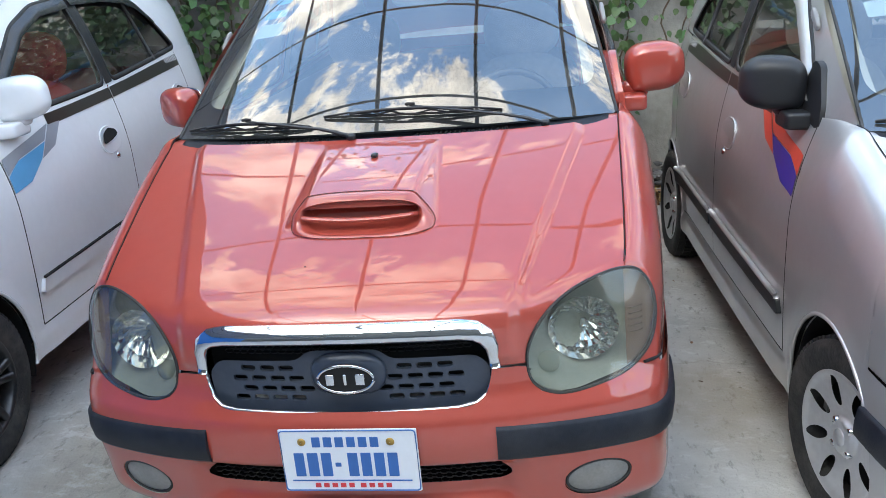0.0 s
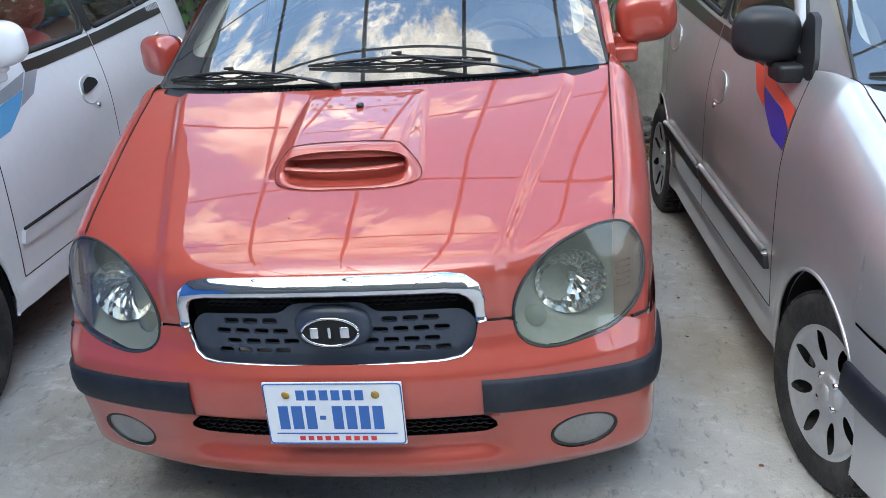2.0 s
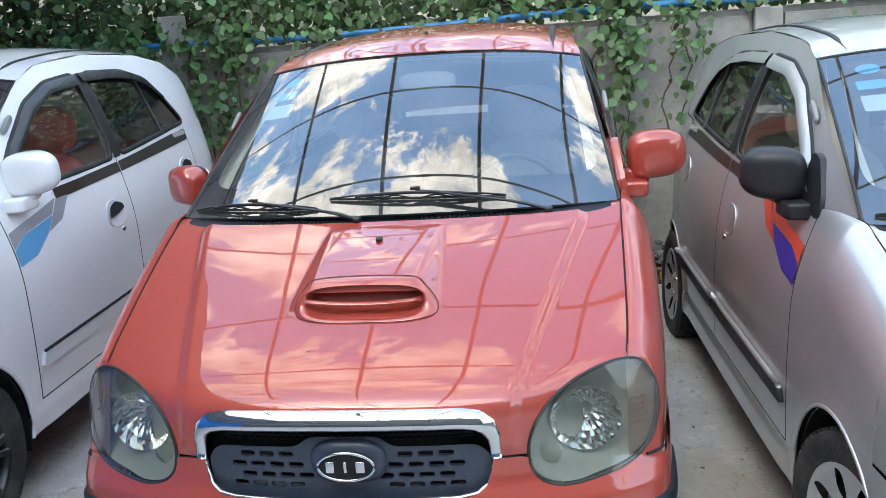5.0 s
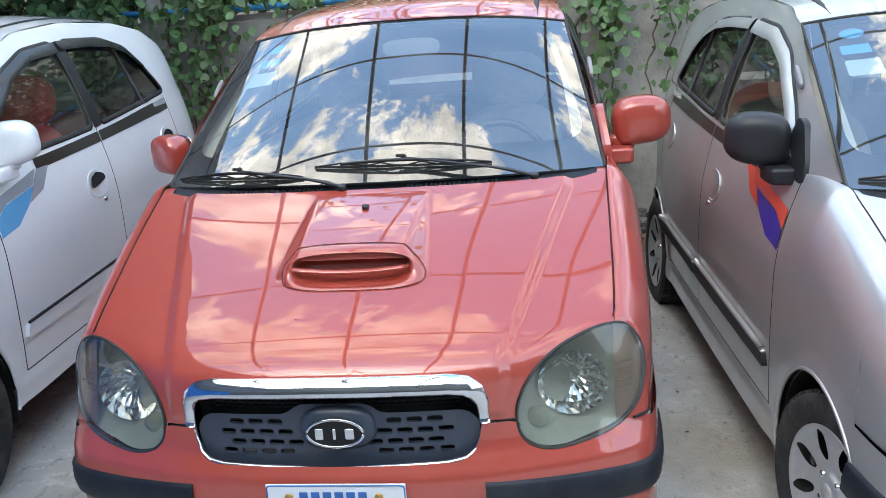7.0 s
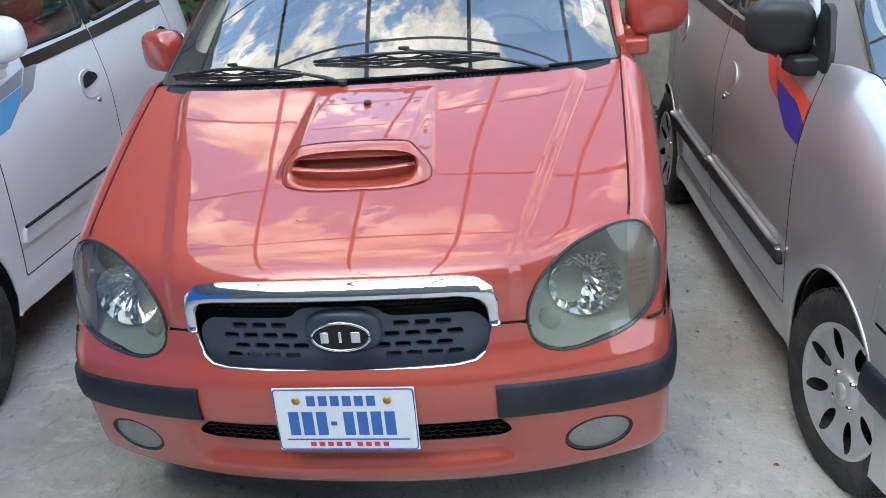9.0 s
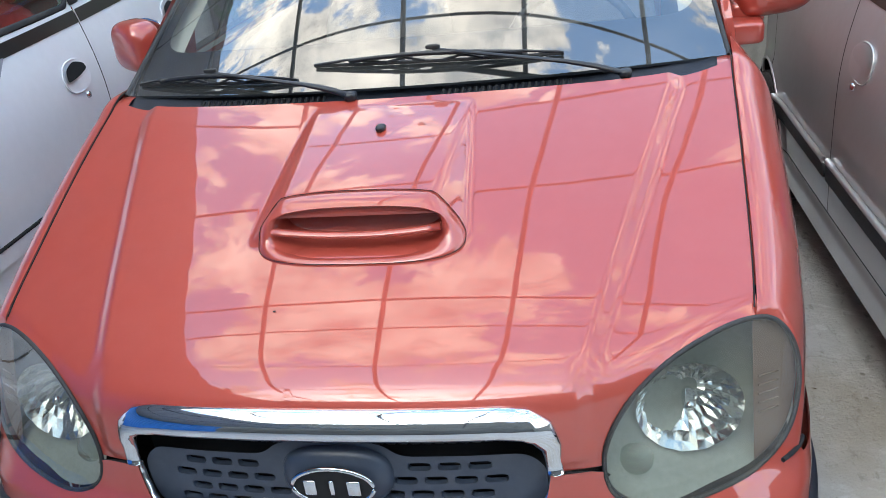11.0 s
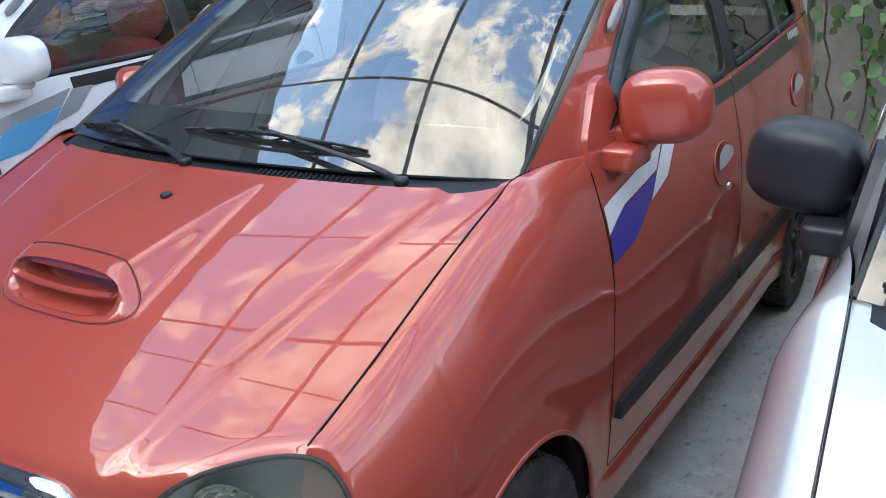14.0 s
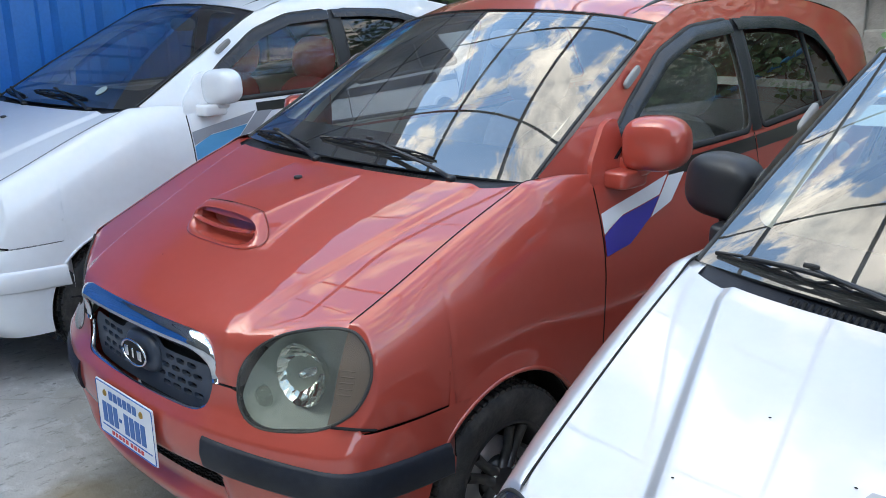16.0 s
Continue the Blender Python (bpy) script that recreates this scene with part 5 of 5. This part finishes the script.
    l.new(h.outputs[0], hb.inputs["Height"]), l.new(hb.outputs["Normal"], b.inputs["Normal"])


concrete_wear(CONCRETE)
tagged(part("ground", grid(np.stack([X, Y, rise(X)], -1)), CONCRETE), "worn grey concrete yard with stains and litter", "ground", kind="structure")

WALL_MAT = material("old_concrete_wall", (0.33, 0.315, 0.285), 0.9, vary=0.2, scale=2.0, bump=0.5, bump_scale=50, dirt=(0.10, 0.095, 0.08), dirt_amount=0.6, dirt_scale=1.6)
WALL_Y, WALL_TOP = 3.98, 1.60
wall = tagged(part("wall_north", box(0, WALL_Y + 0.07, WALL_TOP / 2 - 0.12, 16.0, 0.10, WALL_TOP + 0.24), WALL_MAT, smooth=False), "stained grey concrete boundary wall behind the cars", "wall", kind="structure")
for k, x in enumerate(np.arange(-7.0, 7.1, 1.25)):
    part("wall_panel", box(x + 0.625, WALL_Y + 0.005, WALL_TOP / 2 - 0.14, 1.05, 0.03, WALL_TOP + 0.20, 0.006), WALL_MAT, wall, smooth=False)
    part("wall_post", box(x, WALL_Y - 0.02, WALL_TOP / 2 + (0.12 if k == 4 else -0.1 if k == 6 else 0), 0.16, 0.10, WALL_TOP + (0.24 if k == 4 else -0.2 if k == 6 else 0), 0.01), WALL_MAT, wall, smooth=False)

PIPE = material("blue_pipe", (0.02, 0.20, 0.42), 0.4, vary=0.1)
px = np.linspace(-7, 7, 60)
tagged(part("water_pipe", tube([(x, WALL_Y - 0.03 + 0.01 * math.sin(x * 3), WALL_TOP + 0.05 + 0.015 * math.sin(x * 1.7), ) for x in px], 0.022, n=10), PIPE), "blue plastic water pipe along the wall top", "pipe")

BLUE_STEEL = material("blue_container_paint", (0.022, 0.20, 0.62), 0.35, vary=0.1, dirt=(0.06, 0.12, 0.2), dirt_amount=0.3)
cy = [(-5.0, 0.0)]
k = -5.0
while k < 3.7:
    cy += [(k + 0.07, 0.0), (k + 0.105, 0.036), (k + 0.175, 0.036), (k + 0.21, 0.0)]
    k += 0.28
cy.append((3.9, 0.0))
cont = new("shipping_container")
cont.matrix_world = pose(-3.42, 0, 0.06)
tagged(cont, "bright blue corrugated steel container standing on concrete", "container")
v = np.array([[(-d, y, z) for z in (0.12, 2.5)] for y, d in cy])
part("corrugated_side", grid(v), BLUE_STEEL, cont, smooth=False)
part("corner_post", box(-0.04, 3.86, 1.3, 0.12, 0.12, 2.596, 0.01), BLUE_STEEL, cont, smooth=False)
part("top_rail", box(-0.03, -0.55, 2.546, 0.08, 8.68, 0.10, 0.01), BLUE_STEEL, cont, smooth=False)
part("bottom_rail", box(-0.03, -0.55, 0.075, 0.08, 8.68, 0.14, 0.01), BLUE_STEEL, cont, smooth=False)
part("container_body", box(-1.26, -0.55, 1.3, 2.34, 8.8, 2.56), BLUE_STEEL, cont, smooth=False)

FRAME_Z = 3.05
fr = new("overhead_frame")
tagged(fr, "open dark steel tube frame over the parked cars", "frame")
for x in np.arange(-2.55, 5.0, 0.70):
    part("long_bar", tube([(x, -6.0, FRAME_Z), (x, 5.2, FRAME_Z)], 0.015, n=8), STEEL, fr)
for y in (*np.arange(-5.62, 5.3, 0.79), 0.42):
    part("cross_bar", tube([(x, y, FRAME_Z + 0.03) for x in np.linspace(-3.4, 4.6, 12)], 0.006 if y == 0.42 else 0.0095, n=8), STEEL, fr)
for x, y in ((4.45, 3.8), (4.45, -5.6), (-2.55, -5.6)):
    part("frame_post", tube([(x, y, float(rise(x)) - 0.01), (x, y, FRAME_Z)], 0.05, n=10), STEEL, fr)
SHEET = material("roof_sheet", (0.55, 0.555, 0.55), 0.6, vary=0.2)
ry = np.arange(-6.0, 5.5, 0.075)
v = np.array([[(x, y, FRAME_Z + 0.09 + 0.012 * math.sin(i * math.pi / 2)) for x in (-6.5, -1.72 - 0.06 * y)] for i, y in enumerate(ry)])
sh = tagged(part("shed_roof", grid(v), SHEET), "pale corrugated metal shed roof over the container", "roof")
for x, y in ((-6.2, -5.6), (-6.2, 4.6)):
    part("roof_post", tube([(x, y, 0.0), (x, y, FRAME_Z + 0.08)], 0.05, n=10), STEEL, sh)

# plain unseen walls that close the yard
# unseen wall standing for a building: tall, dark, added to dim the cars' fronts
BLOCKER_WALL = material("dark_blocker_wall", (0.13, 0.125, 0.115), 0.9, vary=0.25, scale=1.5, dirt=(0.05, 0.05, 0.045), dirt_amount=0.6, dirt_scale=0.9)
for nm, args in (("wall_east", (7.5, -4, 0.95, 0.15, 18, 2.5)), ("wall_south_blocker", (0, -7.6, 4.0, 18, 0.2, 8.0))):
    tagged(part(nm, box(*args), BLOCKER_WALL if nm == "wall_south_blocker" else WALL_MAT, smooth=False), "plain grey yard wall, unseen and added", "wall", kind="structure")


# ---------------------------------------------------------------- vines, hedge, rubble, litter
LEAF = material("vine_leaf", (0.065, 0.125, 0.04), 0.5, vary=0.25, scale=20, island=True)
DRY = material("dry_leaf", (0.24, 0.14, 0.07), 0.8, vary=0.3, scale=30, island=True)
BARK = material("vine_stem", (0.12, 0.085, 0.055), 0.9, vary=0.3, scale=30)
ROCK = material("broken_concrete", (0.13, 0.125, 0.12), 0.95, vary=0.3, scale=12, bump=0.6, bump_scale=60, island=True)


def leaf_cloud(rng, centres, size, facing=(0, -1, 0.5)):
    """Many folded heart-shaped leaves at the given places."""
    base = np.array([(0, 0, 0), (0.30, 0.10, 0.03), (0.48, 0.42, 0.02), (0.30, 0.78, -0.02), (0, 1.08, -0.08), (-0.30, 0.78, -0.02), (-0.48, 0.42, 0.02), (-0.30, 0.10, 0.03), (0, 0.5, -0.05)])
    tri = [(8, 0, 1), (8, 1, 2), (8, 2, 3), (8, 3, 4), (8, 4, 5), (8, 5, 6), (8, 6, 7), (8, 7, 0)]
    vs, fs = [], []
    f = Vector(facing)
    for i, c in enumerate(centres):
        nrm = (f.normalized() + Vector(rng.normal(0, 0.55, 3))).normalized()
        down = Vector((rng.normal(0, 0.5), rng.normal(0, 0.2), -1))
        yv = (down - nrm * down.dot(nrm)).normalized()
        xv = yv.cross(nrm)
        s = size * rng.uniform(0.6, 1.35)
        M = np.array([xv, yv, nrm])
        vs.append(base * s @ M + c)
        fs += [tuple(q + 9 * i for q in t) for t in tri]
    return np.concatenate(vs), fs


rng = np.random.default_rng(7)


def vine(x0, top, bottom, spread, count, size):
    stems, cs = [], []
    for k in range(3):
        x = x0 + rng.normal(0, spread * 0.5)
        pts = []
        for z in np.linspace(top, bottom, 12):
            x += rng.normal(0, 0.03)
            pts.append((x, WALL_Y - 0.09 - rng.uniform(0, 0.03), z))
        stems.append(tube(pts, 0.006, n=5))
        for _ in range(count // 3):
            p = pts[min(11, int(abs(rng.normal(0, 0.45)) * 11))]
            cs.append((p[0] + rng.normal(0, spread * 0.45), p[1] - rng.uniform(0, 0.10), p[2] + rng.normal(0, 0.05)))
    o = tagged(part("vine", leaf_cloud(rng, cs, size), LEAF, kind="stuff"), "green heart-leaved vine hanging down the concrete wall", "vine")
    part("stems", join(*stems), BARK, o)


vine(-1.55, 1.7, 0.5, 0.30, 390, 0.056)
vine(-2.3, 1.75, 1.2, 0.30, 240, 0.056)
vine(-0.95, 1.65, 0.7, 0.16, 90, 0.048)
vine(0.95, 1.75, 0.55, 0.13, 270, 0.055)
vine(1.28, 1.6, 0.75, 0.10, 100, 0.048)
vine(2.6, 1.75, 0.6, 0.3, 220, 0.055)
hc = [(rng.uniform(-6.5, 6.5), WALL_Y + rng.uniform(-0.12, 0.75), WALL_TOP + 0.04 + abs(rng.normal(0, 0.6))) for _ in range(27000)]
CREAM_WALL = material("cream_plaster", (0.55, 0.50, 0.40), 0.9, vary=0.1, dirt=(0.3, 0.28, 0.24), dirt_amount=0.4)
tagged(part("wall_building", box(0, 6.6, 2.0, 26, 0.2, 4.0), CREAM_WALL, smooth=False), "plain cream plastered building wall behind the hedge", "wall", kind="structure")
hedge = tagged(part("hedge", leaf_cloud(rng, hc, 0.054, (0, -1, 0.7)), LEAF, kind="stuff"), "dense green creeper growing over the wall top", "hedge")
tw = []
for _ in range(120):
    x, z = rng.uniform(-6, 6), WALL_TOP + rng.uniform(0, 0.3)
    y = WALL_Y + rng.uniform(0, 0.4)
    tw.append(tube([(x, y, z), (x + rng.normal(0, 0.2), y - 0.05, z + rng.normal(0.1, 0.1)), (x + rng.normal(0, 0.4), y, z + rng.normal(0.2, 0.15))], 0.006, n=4))
part("twigs", join(*tw), BARK, hedge)


def rock(rng, c, s):
    bm = bmesh.new()
    bmesh.ops.create_icosphere(bm, subdivisions=1, radius=s)
    stretch = rng.uniform((0.6, 0.6, 0.35), (1.6, 1.3, 0.8))
    for q in bm.verts:
        q.co = Vector((q.co.x * stretch[0], q.co.y * stretch[1], q.co.z * stretch[2])) * rng.uniform(0.55, 1.25)
    v = np.array([q.co for q in bm.verts]) + c
    f = [[q.index for q in g.verts] for g in bm.faces]
    bm.free()
    return v, f


rub = []
for _ in range(340):
    x, d = rng.uniform(0.45, 1.75), abs(rng.normal(0, 0.09))
    h = max(0.02, 0.26 * (1 - d / 0.28)) * math.exp(-((x - 1.0) / 0.55)**2)
    rub.append(rock(rng, (x, WALL_Y - 0.06 - d, float(rise(x)) + rng.uniform(0.0, max(0.02, h))), rng.uniform(0.012, 0.046)))
rp = tagged(part("rubble_heap", join(*rub), ROCK, smooth=False, kind="stuff"), "heap of grey rubble and dry leaves against the wall", "rubble")
dl = [(rng.normal(1.0, 0.35), WALL_Y - 0.10 - abs(rng.normal(0, 0.10)), -0.02 + rng.uniform(0, 0.10)) for _ in range(520)]
part("dry_leaves", leaf_cloud(rng, dl, 0.05, (0, -0.4, 1.0)), DRY, rp)
part("plaster_block", moved(box(0, 0, 0, 0.09, 0.05, 0.03, 0.004), pose(0.97, 3.80, 0.255, 20, 10, 30)), DECAL_WHITE, rp, smooth=False)
lit = [(x, y, float(rise(x)) + 0.008) for x, y in ((0.905, 2.92), (0.856, 2.56), (0.907, 2.17), (1.00, 2.35), (0.95, 3.3), (0.86, 3.45), (1.096, 0.506), (0.98, 1.3), (1.0, 1.65))]
for c in lit:
    tagged(part("fallen_leaf", leaf_cloud(rng, [c], 0.019, (0, 0, 1)), DRY), "small dry brown leaf on the concrete", "leaf", "fallen leaves")

# ---------------------------------------------------------------- the three cars
red = car_build("red_car", "red small hatchback with hood scoop parked on concrete", pose(0, 0, 0.004, 0, 0.45, 0), RED, GREY_SEAT, "spokes", RED, True, True, BLACK_PLASTIC, VISOR)
white = car_build("white_car", "white small hatchback with blue stripe and red seats", pose(-2.158, -0.077, 0.062, 0, 0, 2.6), WHITE, RED_SEAT, "spokes", WHITE, False, True, WHITE, VISOR, lamp=(HEADLIGHT - (0.46, 0.70)) * (0.80, 0.95) + (0.46, 0.70))
grey = car_build("silver_car", "dusty silver small hatchback with black wing mirrors", pose(2.012, -0.168, -0.095, 0, 3.2, 3.87), SILVER, CREAM_SEAT, "cover", BLACK_PLASTIC, False, True, BLACK_PLASTIC, SILVER)

for car, mir, top, low in ((red, False, DECAL_WHITE, DECAL_BLUE), (red, True, DECAL_WHITE, DECAL_BLUE), (white, False, DECAL_GREY, DECAL_SKY), (grey, True, DECAL_RED, DECAL_BLUE)):
    decal(car, "door_decal", [(1.137, 0.975), (1.50, 1.040), (1.44, 0.985), (1.23, 0.955), (1.137, 0.915)], top, mir)
    decal(car, "door_decal", [(1.137, 0.911), (1.23, 0.952), (1.44, 0.982), (1.375, 0.925), (1.26, 0.865), (1.137, 0.850)], low, mir)
    decal(car, "door_decal", [(1.447, 0.985), (1.505, 1.035), (1.60, 1.035), (1.50, 0.955), (1.38, 0.925)], top, mir)
    for y0, y1 in ((1.51, 2.095), (2.107, 2.976)):
        q = [(y0, 1.028 + 0.03 * (y0 - 1.5)), (y0 + 0.0, float(gap_z(y0)) - 0.012)] + [(y, float(gap_z(y)) - 0.012) for y in np.linspace(y0, y1, 6)[1:]] + [(y1, 1.022 + 0.042 * (y1 - 1.5))]
        decal(car, "belt_stripe", q, DECAL_BLACK, mir, 0.0025)
    for k, y in enumerate(np.linspace(2.80, 2.95, 8)):
        part("stripe_lettering_bar", disc(rounded([(y, 1.112), (y, 1.138), (y + 0.013, 1.139), (y + 0.013, 1.113)], 0.002), on_side(0.005), 2), DECAL_WHITE, car, mirror=mir)

# number plate
plate = part("number_plate", box(0.008, -0.010, 0.480, 0.332, 0.006, 0.166, 0.003), PLATE_WHITE, red, "white number plate with blue border", smooth=False)
part("plate_border", tube([(x, -0.0135, z) for x, z in rounded([(-0.155, 0.400), (-0.155, 0.560), (0.171, 0.560), (0.171, 0.400)], 0.01)], 0.0018, True, 5), PLATE_BLUE, plate)
x = -0.130
for wd in (0.032, 0.034, 0.032, 0.0, 0.020, 0.0, 0.032, 0.032, 0.032, 0.032):
    if wd == 0.020:
        part("plate_bar", box(x + 0.006, -0.0135, 0.470, wd - 0.006, 0.002, 0.010), PLATE_BLUE, plate, smooth=False)
    elif wd:
        part("plate_bar", box(x + wd / 2, -0.0135, 0.470, wd - 0.008, 0.002, 0.062), PLATE_BLUE, plate, smooth=False)
    x += wd if wd else 0.006
for k in range(6):
    part("plate_bar", box(-0.068 + 0.028 * k, -0.0135, 0.530, 0.020, 0.002, 0.026), PLATE_BLUE, plate, smooth=False)
part("plate_line", box(0.008, -0.0135, 0.427, 0.29, 0.002, 0.003), PLATE_BLUE, plate, smooth=False)
for k in range(9):
    part("plate_bar", box(-0.076 + 0.0205 * k + (0.008 if k > 4 else 0), -0.0135, 0.414, 0.013, 0.002, 0.011), PLATE_RED, plate, smooth=False)
for x in (-0.103, 0.110):
    part("plate_screw", moved(lathe([(0.001, 0.005), (0.008, 0.004), (0.0105, 0.0)], 14), Matrix.Translation((x, -0.0125, 0.530)) @ Matrix.Rotation(radians(-90), 4, "Z")), BRASS, plate)

# stone chips on the two hoods
for car, spots in ((red, ((-0.105, 0.205),)), (grey, ((-0.36, 0.50), (-0.44, 0.34), (-0.20, 0.42)))):
    for x, y in spots:
        part("paint_chip", disc(ellipse(x, y, 0.0028, 0.0016, 8), lambda p, q: (p, q, float(hood_h(p, q)) + 0.0012), 1), DARK, car)

# stickers on the windscreens
for car in (red, grey):
    part("windscreen_sticker", on_screen(rounded([(-0.86, 0.60), (-0.86, 0.70), (-0.70, 0.70), (-0.70, 0.60)], 0.01), -0.004), STICKER_PALE, car, "pale printed paper sticker")
    part("windscreen_sticker", on_screen(rounded([(-0.86, 0.74), (-0.86, 0.80), (-0.72, 0.80), (-0.72, 0.74)], 0.01), -0.004), STICKER_BLUE, car, "blue printed sticker")
    part("windscreen_sticker", on_screen(ellipse(-0.78, 0.88, 0.06, 0.035), -0.004), STICKER_BLUE, car, "blue oval sticker")
part("windscreen_sticker", on_screen(ellipse(0.55, 0.13, 0.04, 0.035), 0.003), STICKER_PALE, white, "round pale sticker")

# fragments of a dark decal on the silver hood
for pts in ([(-0.190, 0.391), (-0.178, 0.419), (-0.145, 0.420), (-0.160, 0.393)], [(-0.189, 0.377), (-0.160, 0.384), (-0.140, 0.374), (-0.165, 0.361)], [(-0.203, 0.349), (-0.197, 0.369), (-0.180, 0.357), (-0.186, 0.345)]):
    part("hood_decal", disc(refined(rounded(pts, 0.002), True, 0.01), lambda x, y: (x, y, float(hood_h(x, y)) + 0.003), 3), DECAL_GREY, grey, "dark grey decal fragment")
